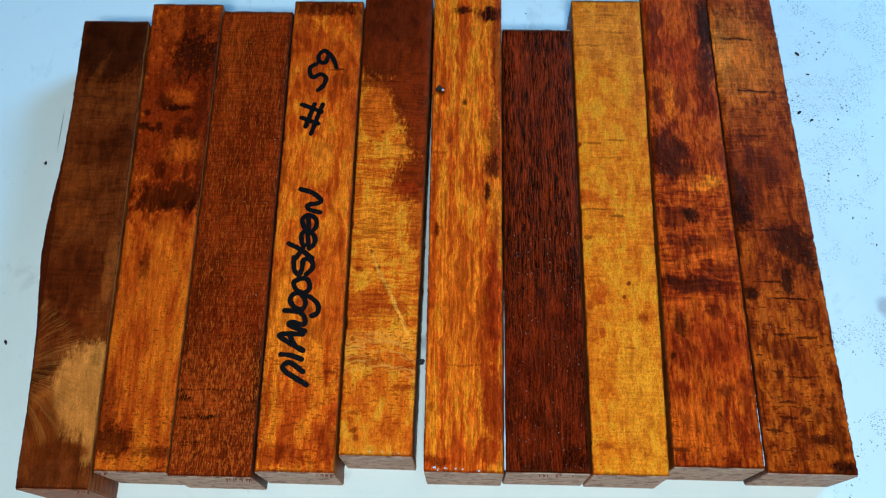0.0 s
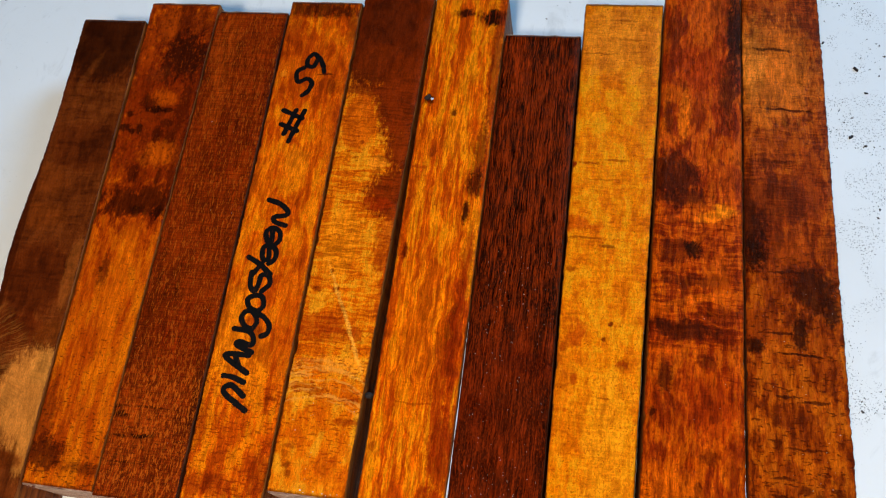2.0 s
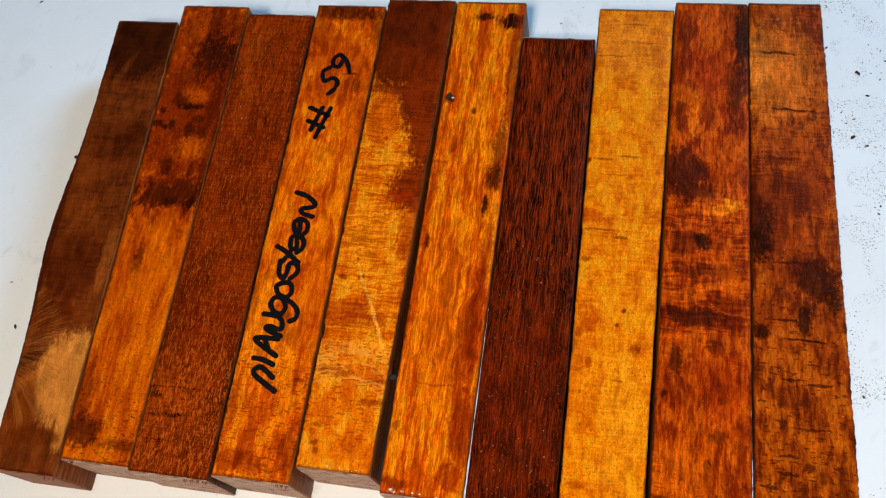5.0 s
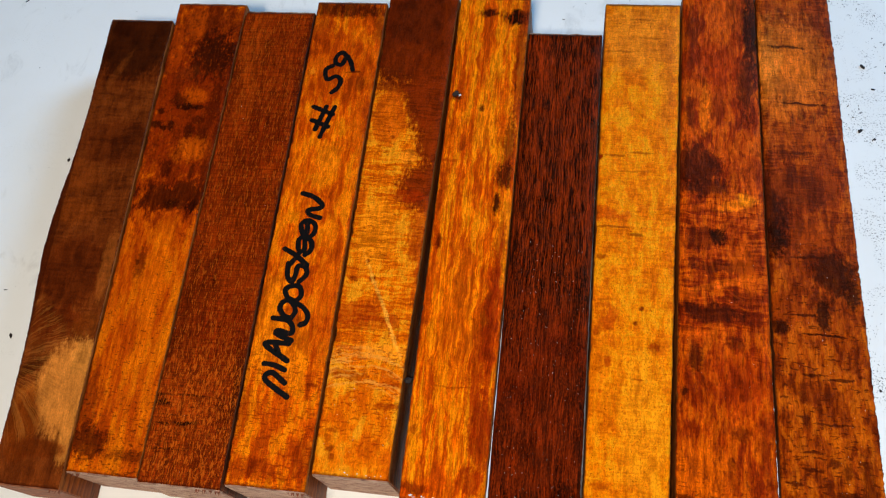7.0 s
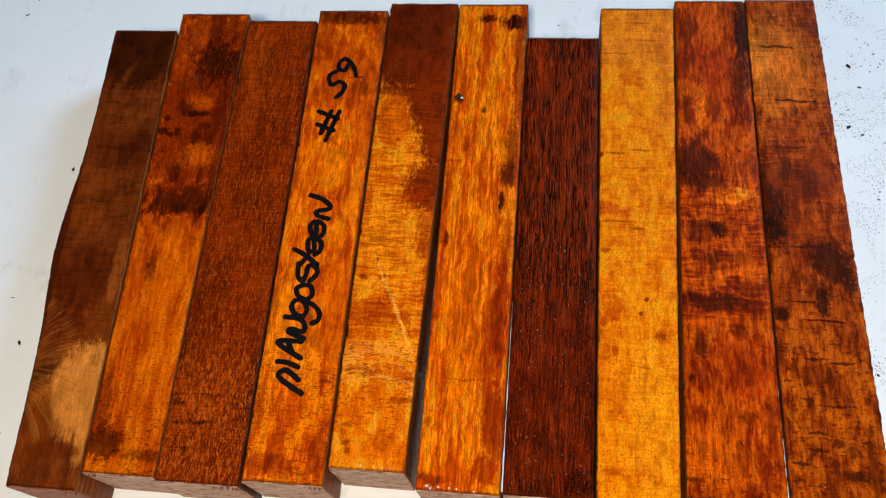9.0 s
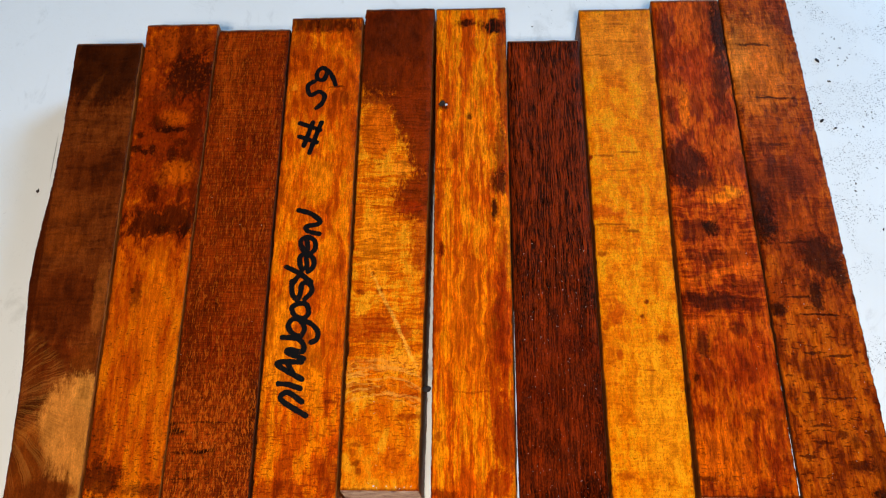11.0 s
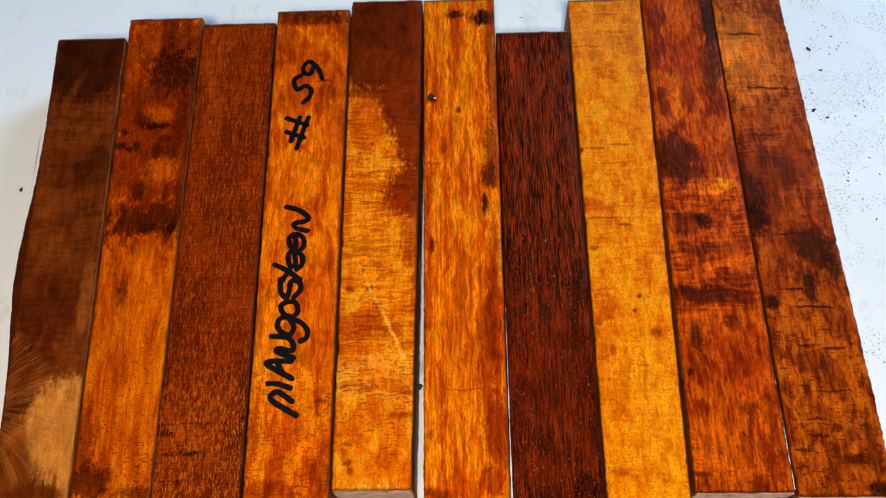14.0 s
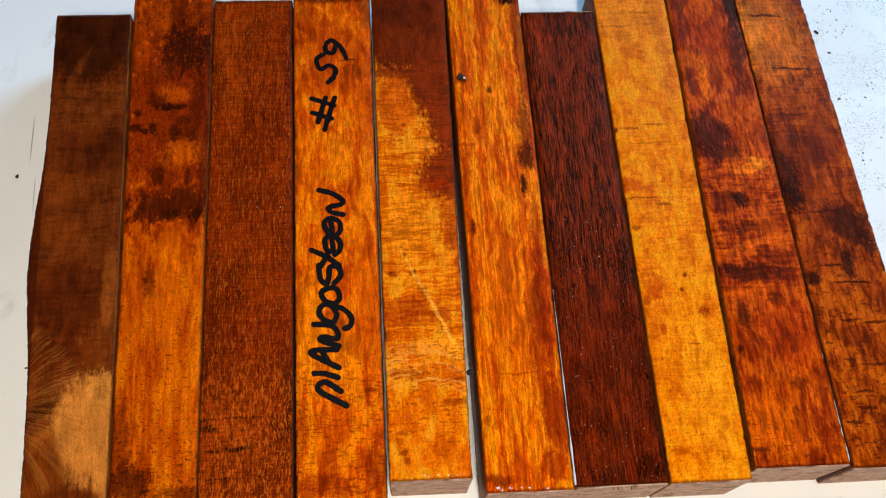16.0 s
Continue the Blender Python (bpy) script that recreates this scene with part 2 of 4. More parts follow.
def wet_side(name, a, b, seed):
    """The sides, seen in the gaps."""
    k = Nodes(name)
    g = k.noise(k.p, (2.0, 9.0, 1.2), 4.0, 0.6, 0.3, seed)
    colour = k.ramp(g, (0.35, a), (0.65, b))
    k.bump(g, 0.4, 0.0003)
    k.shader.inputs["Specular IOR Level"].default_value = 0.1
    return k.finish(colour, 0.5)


def plain(name, colour, rough, vary=0.08, size=8.0, bump=0.0):
    k = Nodes(name)
    g = k.noise(k.p, (size, size, size), 4.0, 0.6, 0.2, 1.3)
    c = k.mix(1.0, colour, k.step(g, 0.3, 0.7, 1.0 - vary, 1.0), "MULTIPLY")
    if bump:
        k.bump(g, bump, 0.0003)
    return k.finish(c, rough)


def table_paint():
    k = Nodes("white_table_paint")
    wide = k.noise(k.p, (60.0, 60.0, 60.0), 4.0, 0.55, 0.3, 3.0)
    smear = k.noise(k.p, (9.0, 14.0, 9.0), 5.0, 0.65, 0.6, 6.0)
    colour = k.mix(k.step(wide, 0.42, 0.68, 0.0, 0.3), lin(242, 242, 240), lin(224, 223, 219))
    colour = k.mix(k.step(smear, 0.58, 0.74, 0.0, 0.35), colour, lin(190, 188, 184))
    dust = k.noise(k.p, (0.42, 0.42, 0.42), 2.0, 0.5, 0.0, 8.0)
    patch = k.noise(k.p, (11.0, 13.0, 9.0), 3.0, 0.6, 0.4, 12.0)
    x = k.tree.nodes.new("ShaderNodeSeparateXYZ")
    k.put(x.inputs[0], k.p)
    side = k.step(x.outputs["X"], 92.0, 106.0, 0.10, 1.0)
    grit = k.num("MULTIPLY", k.num("MULTIPLY", k.step(dust, 0.585, 0.66), k.step(patch, 0.49, 0.6)), side)
    colour = k.mix(k.num("MULTIPLY", grit, 0.8), colour, lin(120, 112, 108))
    warp = k.vec("ADD", k.p, k.vec("MULTIPLY", k.vec("SUBTRACT", k.noise(k.p, (3.0, 3.0, 3.0), 3.0, 0.6, 0.0, 2.0, True), (0.5, 0.5, 0.5)), (2.2, 2.2, 0.0)))
    # a brown smear, hairline scratches and grey scuffs, in millimetres on the top
    for tint, amount, mx, my, rx, ry, lean in (
        (lin(140, 122, 114), 0.5, 126.8, -70.2, 2.2, 3.0, 20), (lin(110, 108, 106), 0.7, -115.6, -17.0, 0.16, 6.5, 2), (lin(130, 126, 122), 0.6, -113.0, -34.0, 0.14, 5.0, 4),
        (lin(120, 116, 112), 0.7, -58.0, -128.5, 2.4, 0.14, 12), (lin(126, 120, 116), 0.6, -52.0, -130.5, 0.14, 2.6, 30), (lin(150, 146, 144), 0.6, 152.0, 14.0, 0.14, 9.0, -14),
    ):
        colour = k.mix(k.num("MULTIPLY", k.blob(warp if min(rx, ry) > 1 else k.p, mx, my, rx, ry, lean), amount), colour, tint)
    k.bump(k.noise(k.p, (1.4, 1.4, 1.4), 3.0, 0.5, 0.0, 9.0), 0.12, 0.0003)
    return k.finish(colour, k.step(smear, 0.3, 0.7, 0.38, 0.55))


# ---- mesh tools ----
def mesh_object(name, bm, mats, parent=None):
    data = bpy.data.meshes.new(name)
    bm.normal_update()
    bm.to_mesh(data)
    bm.free()
    for m in mats if isinstance(mats, (list, tuple)) else [mats]:
        data.materials.append(m)
    ob = new(name, data)
    if parent is not None:
        ob.parent = parent
    return ob


def part(name, bm, material, parent, label=""):
    ob = mesh_object(name, bm, material, parent)
    return tagged(ob, label) if label else ob


def add_box(bm, x0, x1, y0, y1, z0, z1, bevel=0.0):
    made = bmesh.ops.create_cube(bm, size=1.0)
    for v in made["verts"]:
        v.co = Vector(((x0 + x1) / 2 + v.co.x * (x1 - x0), (y0 + y1) / 2 + v.co.y * (y1 - y0), (z0 + z1) / 2 + v.co.z * (z1 - z0)))
    if bevel:
        edges = list({e for v in made["verts"] for e in v.link_edges})
        bmesh.ops.bevel(bm, geom=edges, offset=bevel, segments=2, profile=0.5, affect="EDGES")
    return bm


def box(x0, x1, y0, y1, z0, z1, bevel=0.0):
    return add_box(bmesh.new(), x0, x1, y0, y1, z0, z1, bevel)


# ---- the room, which closes the place round the table ----
wall_mat = plain("wall_plaster", lin(150, 138, 124), 0.9, 0.06, 300.0)
ceiling_mat = plain("ceiling_paint", lin(158, 148, 136), 0.9, 0.05, 300.0)
floor_mat = plain("floor_screed", lin(120, 112, 104), 0.7, 0.25, 200.0)
frame_mat = plain("window_frame_paint", lin(225, 225, 222), 0.5, 0.05, 60.0)
X0, X1, Y0, Y1, ZF, ZC, TH = -1.5, 1.11, -1.6, 1.6, -0.75, 1.65, 0.1
tagged(mesh_object("floor", box(X0 - TH, X1 + TH, Y0 - TH, Y1 + TH, ZF - 0.1, ZF), floor_mat), "plain grey screed floor under the table", "floor", kind="structure")
tagged(mesh_object("ceiling", box(X0 - TH, X1 + TH, Y0 - TH, Y1 + TH, ZC, ZC + 0.1), ceiling_mat), "plain dull grey painted ceiling", "ceiling", kind="structure")
tagged(mesh_object("wall_west", box(X0 - TH, X0, Y0, Y1, ZF, ZC), wall_mat), "plain grey-brown plaster wall", "wall", kind="structure")
tagged(mesh_object("wall_north", box(X0 - TH, X1 + TH, Y1, Y1 + TH, ZF, ZC), wall_mat), "plain grey-brown plaster wall", "wall", kind="structure")
tagged(mesh_object("wall_south", box(X0 - TH, X1 + TH, Y0 - TH, Y0, ZF, ZC), wall_mat), "plain grey-brown plaster wall", "wall", kind="structure")
bm = bmesh.new()
HW = 0.26
add_box(bm, X1, X1 + TH, Y0, WIN_Y - HW, ZF, ZC)
add_box(bm, X1, X1 + TH, WIN_Y + HW, Y1, ZF, ZC)
add_box(bm, X1, X1 + TH, WIN_Y - HW, WIN_Y + HW, ZF, WIN_Z - HW)
if WIN_Z + HW < ZC:
    add_box(bm, X1, X1 + TH, WIN_Y - HW, WIN_Y + HW, WIN_Z + HW, ZC)
tagged(mesh_object("wall_east", bm, wall_mat), "grey-brown plaster wall with a small window", "wall", kind="structure")

# ---- the table ----
table = tagged(new("table"), "white painted table top, scuffed and dusty", "table")
table.location = (0.03, 0.1, 0.0)
TABLE = table_paint()
top = part("tabletop", box(-0.66, 0.66, -0.44, 0.44, -0.028, 0.0, 0.003), TABLE, table)
for sx in (-0.58, 0.58):
    for sy in (-0.36, 0.36):
        part("leg", box(sx - 0.025, sx + 0.025, sy - 0.025, sy + 0.025, ZF, -0.0285, 0.003), frame_mat, table)

# ---- the blanks ----
H = 0.0195
# far left x, far right x, near left x, near right x, near y, far y, in millimetres
PLAN = [
    (-75.5, -55.9, -68.0, -50.0, -26.6, 109.1),
    (-55.4, -34.3, -49.7, -31.6, -22.2, 115.5),
    (-33.9, -13.0, -31.3, -11.0, -22.9, 113.0),
    (-12.7, 8.0, -10.4, 8.9, -21.4, 116.9),
    (8.5, 28.6, 9.6, 27.6, -17.1, 119.6),
    (29.1, 49.1, 30.4, 49.7, -20.6, 119.4),
    (49.4, 69.5, 50.1, 70.4, -20.2, 107.4),
    (69.9, 90.3, 71.0, 89.3, -20.4, 118.0),
    (90.6, 109.7, 90.4, 112.1, -18.1, 120.8),
    (109.9, 128.7, 112.5, 134.0, -19.1, 121.2),
]


def blank_mesh(i, fl, fr, nl, nr, y0, y1, fuzz=0.12, bow=0.0, worn=0.5, nicks=2.0):
    """A sawn stick: rounded long edges, slightly uneven faces, bowed on its left side where bow is not 0. Local origin: middle of its base."""
    rng = random.Random(100 + i)
    cx, cy = (fl + fr + nl + nr) / 4, (y0 + y1) / 2
    rows, r = 220, worn
    bm = bmesh.new()
    rings = []
    off = rng.uniform(0, 90)
    for j in range(rows + 1):
        s = j / rows
        inset = 0.0
        if j in (0, rows):
            inset = r * 0.8
        y = y0 + (y1 - y0) * s
        left, right = nl + (fl - nl) * s, nr + (fr - nr) * s
        v = 1 - s
        left -= bow * math.exp(-((v - 0.53) / 0.16) ** 2)
        left += 0.15 * noise.noise((off, y * 0.12, 1.0)) + fuzz * 0.7 * noise.noise((off, y * 0.9, 4.0)) + fuzz * 0.5 * noise.noise((off, y * 2.3, 5.0))
        right += 0.15 * noise.noise((off, y * 0.12, 7.0)) + fuzz * 0.7 * noise.noise((off, y * 0.9, 9.0)) + fuzz * 0.5 * noise.noise((off, y * 2.3, 8.0))
        ring = []
        hh = H * 1000
        # worn arrises, with nicks torn out here and there
        rl, rr = (r * (1.0 + 0.5 * noise.noise((off, y * 0.2, c))) + nicks * max(0.0, noise.noise((off, y * 0.42, c + 9.0)) - 0.22) for c in (3.0, 13.0))
        profile = [(left + 0.2, 0.0), (left, 0.4), (left, hh * 0.5), (left, hh - rl), (left + rl * 0.3, hh - rl * 0.3), (left + rl, hh)]
        n_top = 9
        for a in range(1, n_top):
            profile.append((left + rl + (right - left - rl - rr) * a / n_top, hh))
        profile += [(right - rr, hh), (right - rr * 0.3, hh - rr * 0.3), (right, hh - rr), (right, hh * 0.5), (right, 0.4), (right - 0.2, 0.0)]
        for px, pz in profile:
            dz = 0.06 * noise.noise((px * 0.25, y * 0.1, off)) if pz > hh * 0.9 else 0.0
            yy = y
            if j in (0, rows):
                yy += 0.18 * noise.noise((px * 0.5, pz * 0.5, off + s * 9))
                pz = min(pz, hh - inset * 0.5)
            ring.append(bm.verts.new(((px - cx) * MM, (yy - cy) * MM, (pz + dz) * MM)))
        rings.append(ring)
    n = len(rings[0])
    for j in range(rows):
        for a in range(n):
            b = (a + 1) % n
            f = bm.faces.new((rings[j][a], rings[j][b], rings[j + 1][b], rings[j + 1][a]))
            f.smooth = True
            top_face = 4 <= a <= n - 6
            f.material_index = 0 if top_face else 1
    for ring, flip in ((rings[0], False), (rings[-1], True)):
        bm.faces.new(ring if flip else ring[::-1])
    bmesh.ops.recalc_face_normals(bm, faces=bm.faces)
    caps = []
    for ring, way in ((rings[0], -1.0), (rings[-1], 1.0)):
        # a thin sawn end face, a hair inside the body's outline
        mid = sum((v.co for v in ring), Vector()) / len(ring)
        cap = bmesh.new()
        inner = [cap.verts.new(mid + (v.co - mid) * 0.985) for v in ring]
        outer = [cap.verts.new(v.co + Vector((0, way * 0.3 * MM + 0.14 * MM * noise.noise(v.co * 900), 0))) for v in inner]
        cap.faces.new(outer)
        for q in range(len(inner)):
            w = (q + 1) % len(inner)
            cap.faces.new((inner[q], inner[w], outer[w], outer[q]))
        bmesh.ops.recalc_face_normals(cap, faces=cap.faces)
        caps.append(cap)
    return bm, caps, (cx * MM, cy * MM, 0.0)


def stain(i, c, amount, u, v, ru, rv, lean=0.0):
    """A stain on blank i at u across (0 left, 1 right) and v along (0 far end, 1 near end)."""
    long = PLAN[i][5] - PLAN[i][4]
    return (c, amount, (u - 0.5) * 19.5, (0.5 - v) * long, ru * 19.5, rv * long, lean)


BLACK = lin(30, 11, 5)
UMBER = lin(66, 24, 8)

MATS = [
    wood(0, "figured_brown_wood", lin(82, 41, 21), lin(108, 59, 31), lin(130, 76, 42), 11.0, [
        stain(0, lin(50, 23, 12), 0.8, 0.496, 0.054, 0.751, 0.1001, 0),
        stain(0, lin(112, 66, 36), 0.55, 0.305, 0.144, 0.058, 0.0619, -22),
        stain(0, lin(110, 62, 30), 0.5, 0.216, 0.211, 0.278, 0.0080, 25),
        stain(0, lin(66, 31, 14), 0.5, 0.625, 0.310, 0.482, 0.0509, 0),
        stain(0, lin(122, 66, 27), 0.45, 0.143, 0.395, 0.358, 0.0416, 0),
        stain(0, lin(134, 74, 30), 0.45, 0.133, 0.467, 0.472, 0.0295, 0),
        stain(0, lin(78, 35, 15), 0.65, 0.416, 0.599, 0.462, 0.0686, 0),
        stain(0, lin(156, 100, 54), 0.6, 0.908, 0.583, 0.100, 0.0713, 0),
        stain(0, lin(88, 38, 15), 0.6, 0.364, 0.701, 0.409, 0.0315, 0),
        stain(0, lin(116, 66, 28), 0.5, 0.833, 0.702, 0.211, 0.0231, 20),
        stain(0, lin(204, 154, 92), 0.95, 0.784, 0.824, 0.458, 0.0837, 0),
        stain(0, lin(214, 166, 100), 0.85, 0.890, 0.764, 0.179, 0.0345, 0),
        stain(0, lin(206, 156, 92), 0.85, 0.933, 0.901, 0.160, 0.0566, 0),
        stain(0, lin(60, 28, 12), 0.85, 0.158, 0.791, 0.254, 0.0100, 35),
        stain(0, lin(150, 96, 44), 0.7, 0.214, 0.842, 0.177, 0.0215, 20),
        stain(0, lin(116, 62, 24), 0.9, 0.262, 0.900, 0.190, 0.0568, 0),
        stain(0, lin(102, 52, 20), 0.75, 0.568, 0.934, 0.363, 0.0148, 0),
        stain(0, lin(84, 40, 14), 0.7, 0.799, 0.927, 0.029, 0.0205, 0),
        stain(0, lin(84, 40, 14), 0.7, 0.663, 0.921, 0.022, 0.0168, 0),
        stain(0, lin(84, 40, 14), 0.6, 0.541, 0.915, 0.022, 0.0187, 0),
    ], (1.6, 7.0, 0.3), (6.0, 9.0, 0.4), 0.09, (0.3, 1.2, -0.2, 0.75), dots=0.1,
         bursts=[(-17.4, -40.3, -7.0, 30.0, lin(236, 190, 120), 0.16, 0.4), (-17.4, -40.3, -7.0, 30.0, lin(120, 70, 30), 0.16, 0.6), (-0.2, -12.7, 5.0, 11.0, lin(150, 92, 46), 0.3, 0.6), (-36.6, 75.6, 17.0, 40.0, lin(128, 78, 42), 0.2, 1.1)], tear=0.9, rough=0.42, wisps=0.06, loose=0.6, crisp=(0.2, 0.8)),
    wood(1, "burl_orange_wood", lin(180, 82, 8), lin(208, 112, 10), lin(230, 144, 18), 23.0, [
        stain(1, lin(132, 50, 8), 0.92, 0.644, 0.253, 0.998, 0.2694, 0),
        stain(1, lin(116, 50, 15), 0.7, 0.625, 0.048, 0.546, 0.0546, 0),
        stain(1, lin(58, 22, 10), 0.88, 0.679, 0.133, 0.357, 0.0636, 0),
        stain(1, lin(80, 30, 9), 0.7, 1.087, 0.229, 0.123, 0.0926, 0),
        stain(1, lin(190, 92, 20), 0.65, 0.356, 0.054, 0.125, 0.0373, 0),
        stain(1, lin(176, 80, 16), 0.6, 0.110, 0.116, 0.109, 0.0447, 0),
        stain(1, lin(104, 52, 26), 0.5, 0.363, 0.179, 0.170, 0.0163, 0),
        stain(1, lin(198, 100, 14), 0.7, 0.531, 0.233, 0.231, 0.0185, 0),
        stain(1, lin(64, 24, 8), 0.75, 0.329, 0.242, 0.108, 0.0211, 0),
        stain(1, lin(30, 11, 5), 0.9, 0.473, 0.260, 0.138, 0.0078, 0),
        stain(1, lin(30, 11, 5), 0.8, 0.657, 0.261, 0.069, 0.0065, 0),
        stain(1, lin(70, 27, 8), 0.6, 0.847, 0.248, 0.100, 0.0498, 0),
        stain(1, lin(30, 11, 5), 0.8, 0.123, 0.275, 0.061, 0.0078, 0),
        stain(1, lin(30, 11, 5), 0.85, 0.092, 0.305, 0.077, 0.0077, 0),
        stain(1, lin(30, 11, 5), 0.85, 0.205, 0.313, 0.054, 0.0064, 0),
        stain(1, lin(30, 11, 5), 0.85, 0.307, 0.306, 0.054, 0.0115, 0),
        stain(1, lin(66, 24, 8), 0.85, 0.588, 0.315, 0.084, 0.0178, 0),
        stain(1, lin(66, 24, 8), 0.65, 0.775, 0.321, 0.069, 0.0177, 0),
        stain(1, lin(66, 24, 8), 0.7, 0.671, 0.292, 0.076, 0.0090, 0),
        stain(1, lin(208, 110, 14), 0.75, 0.694, 0.358, 0.259, 0.0274, 0),
        stain(1, lin(66, 24, 8), 0.7, 0.379, 0.404, 0.091, 0.0159, 0),
        stain(1, lin(56, 19, 6), 0.75, 0.755, 0.411, 0.038, 0.0194, 0),
        stain(1, lin(78, 31, 8), 0.85, 0.621, 0.464, 0.603, 0.0308, 8),
        stain(1, lin(44, 16, 6), 0.8, 0.582, 0.483, 0.098, 0.0094, 0),
        stain(1, lin(44, 16, 6), 0.8, 0.920, 0.483, 0.135, 0.0129, 0),
        stain(1, lin(84, 33, 8), 0.65, 1.022, 0.394, 0.121, 0.0979, 0),
        stain(1, lin(110, 48, 8), 0.75, 0.347, 0.612, 0.067, 0.0330, 0),
        stain(1, lin(30, 11, 5), 0.6, 0.298, 0.606, 0.030, 0.0055, 0),
        stain(1, lin(226, 130, 12), 0.5, 0.605, 0.656, 0.133, 0.1400, 0),
        stain(1, lin(110, 42, 6), 0.6, -0.007, 0.633, 0.052, 0.0764, 0),
        stain(1, lin(120, 50, 8), 0.65, 0.068, 0.878, 0.160, 0.0719, 0),
        stain(1, lin(78, 30, 8), 0.8, 0.190, 0.945, 0.288, 0.0295, 0),
        stain(1, lin(96, 40, 8), 0.65, 0.798, 0.966, 0.358, 0.0109, 0),
    ], (1.6, 14.0, 0.5), (5.0, 20.0, 0.5), 0.14,
         dashes=[(UMBER, 0.65, 1.0, 0.42, 0.62, 1.2, 0.62), (BLACK, 0.5, 1.4, 0.5, 0.86, 1.2, 0.58)], ticks=[(lin(84, 32, 8), 0.55, 0.7, 1.0, -0.2, 0.44, 0.56), (lin(190, 96, 26), 0.35, 0.5, 0.8, -0.2, 0.4, 0.62)], tear=3.0, wisps=0.3),
    wood(2, "crosshatched_red_brown_wood", lin(108, 42, 8), lin(128, 52, 10), lin(144, 62, 14), 37.0, [
        stain(2, lin(158, 76, 19), 0.45, 0.225, 0.091, 0.201, 0.0849, 0),
        stain(2, lin(156, 74, 18), 0.45, 0.266, 0.254, 0.134, 0.1184, 0),
        stain(2, lin(84, 32, 9), 0.6, 0.973, 0.136, 0.091, 0.1385, 0),
        stain(2, lin(114, 45, 9), 0.4, 0.539, 0.320, 0.441, 0.0637, 0),
        stain(2, lin(144, 66, 14), 0.5, 0.261, 0.882, 0.390, 0.0769, 0),
        stain(2, lin(116, 42, 8), 0.4, 0.684, 0.713, 0.337, 0.0630, 0),
        stain(2, lin(30, 11, 5), 0.9, 0.081, 0.858, 0.098, 0.0058, 0),
        stain(2, lin(30, 11, 5), 0.95, 0.432, 0.895, 0.149, 0.0033, 0),
        stain(2, lin(30, 11, 5), 0.8, 0.156, 0.898, 0.130, 0.0024, 0),
        stain(2, lin(30, 11, 5), 0.7, 0.891, 0.896, 0.065, 0.0038, 0),
        stain(2, lin(30, 11, 5), 0.8, 0.006, 0.845, 0.105, 0.0025, 0),
        stain(2, lin(30, 11, 5), 0.6, 0.431, 0.844, 0.262, 0.0018, 0),
        stain(2, lin(30, 11, 5), 0.6, 0.238, 0.941, 0.257, 0.0019, 0),
        stain(2, lin(64, 24, 7), 0.6, 0.971, 0.825, 0.066, 0.0791, 0),
        stain(2, lin(74, 28, 8), 0.5, 0.119, 0.625, 0.055, 0.1100, 0),
    ], (0.7, 9.0, 0.4), (8.0, 20.0, 0.5), 0.28,
         dashes=[(BLACK, 0.6, 1.8, 0.45, 0.84, 1.2, 0.64)], ticks=[(lin(196, 116, 48), 0.6, 0.2, 1.6, -0.2, 1.2, 0.58), (lin(210, 122, 44), 0.6, 0.36, 1.5, 0.74, 1.3, 0.55), (lin(70, 26, 8), 0.55, 0.4, 1.6, 0.74, 1.3, 0.56)], dots=0.2, hatch=0.26, wisps=0.2),
    wood(3, "amber_wood", lin(204, 94, 6), lin(232, 128, 8), lin(252, 168, 22), 41.0, [
        stain(3, lin(78, 31, 9), 0.85, 0.483, 0.016, 0.631, 0.0188, 0),
        stain(3, lin(96, 38, 9), 0.65, 0.942, 0.058, 0.109, 0.0483, 0),
        stain(3, lin(136, 56, 11), 0.7, 0.135, 0.073, 0.157, 0.0424, 0),
        stain(3, lin(184, 80, 8), 0.6, 0.528, 0.151, 0.694, 0.0764, 0),
        stain(3, lin(116, 48, 8), 0.65, 0.811, 0.199, 0.069, 0.0187, 0),
        stain(3, lin(74, 28, 6), 0.8, 0.689, 0.174, 0.108, 0.0027, 0),
        stain(3, lin(246, 172, 50), 0.65, 0.113, 0.176, 0.046, 0.0081, 0),
        stain(3, lin(188, 82, 8), 0.6, 0.930, 0.297, 0.165, 0.0790, 0),
        stain(3, lin(246, 168, 30), 0.55, 0.564, 0.371, 0.164, 0.0369, 0),
        stain(3, lin(238, 142, 14), 0.4, 0.128, 0.394, 0.134, 0.0658, 0),
        stain(3, lin(164, 62, 6), 0.55, 1.057, 0.492, 0.073, 0.2324, 0),
        stain(3, lin(198, 90, 6), 0.5, 0.846, 0.668, 0.155, 0.1593, 0),
        stain(3, lin(250, 170, 26), 0.5, 0.195, 0.709, 0.211, 0.1041, 0),
        stain(3, lin(248, 166, 24), 0.45, 0.565, 0.761, 0.173, 0.0607, 0),
        stain(3, lin(112, 24, 4), 0.7, 0.863, 0.821, 0.068, 0.0029, 0),
        stain(3, lin(146, 58, 6), 0.6, 0.069, 0.877, 0.082, 0.0380, 0),
        stain(3, lin(146, 54, 6), 0.75, 0.318, 0.972, 0.359, 0.0198, 0),
        stain(3, lin(134, 48, 6), 0.65, 0.907, 0.948, 0.133, 0.0401, 0),
    ], (1.4, 9.0, 0.7), (4.5, 9.0, 0.8), 0.2,
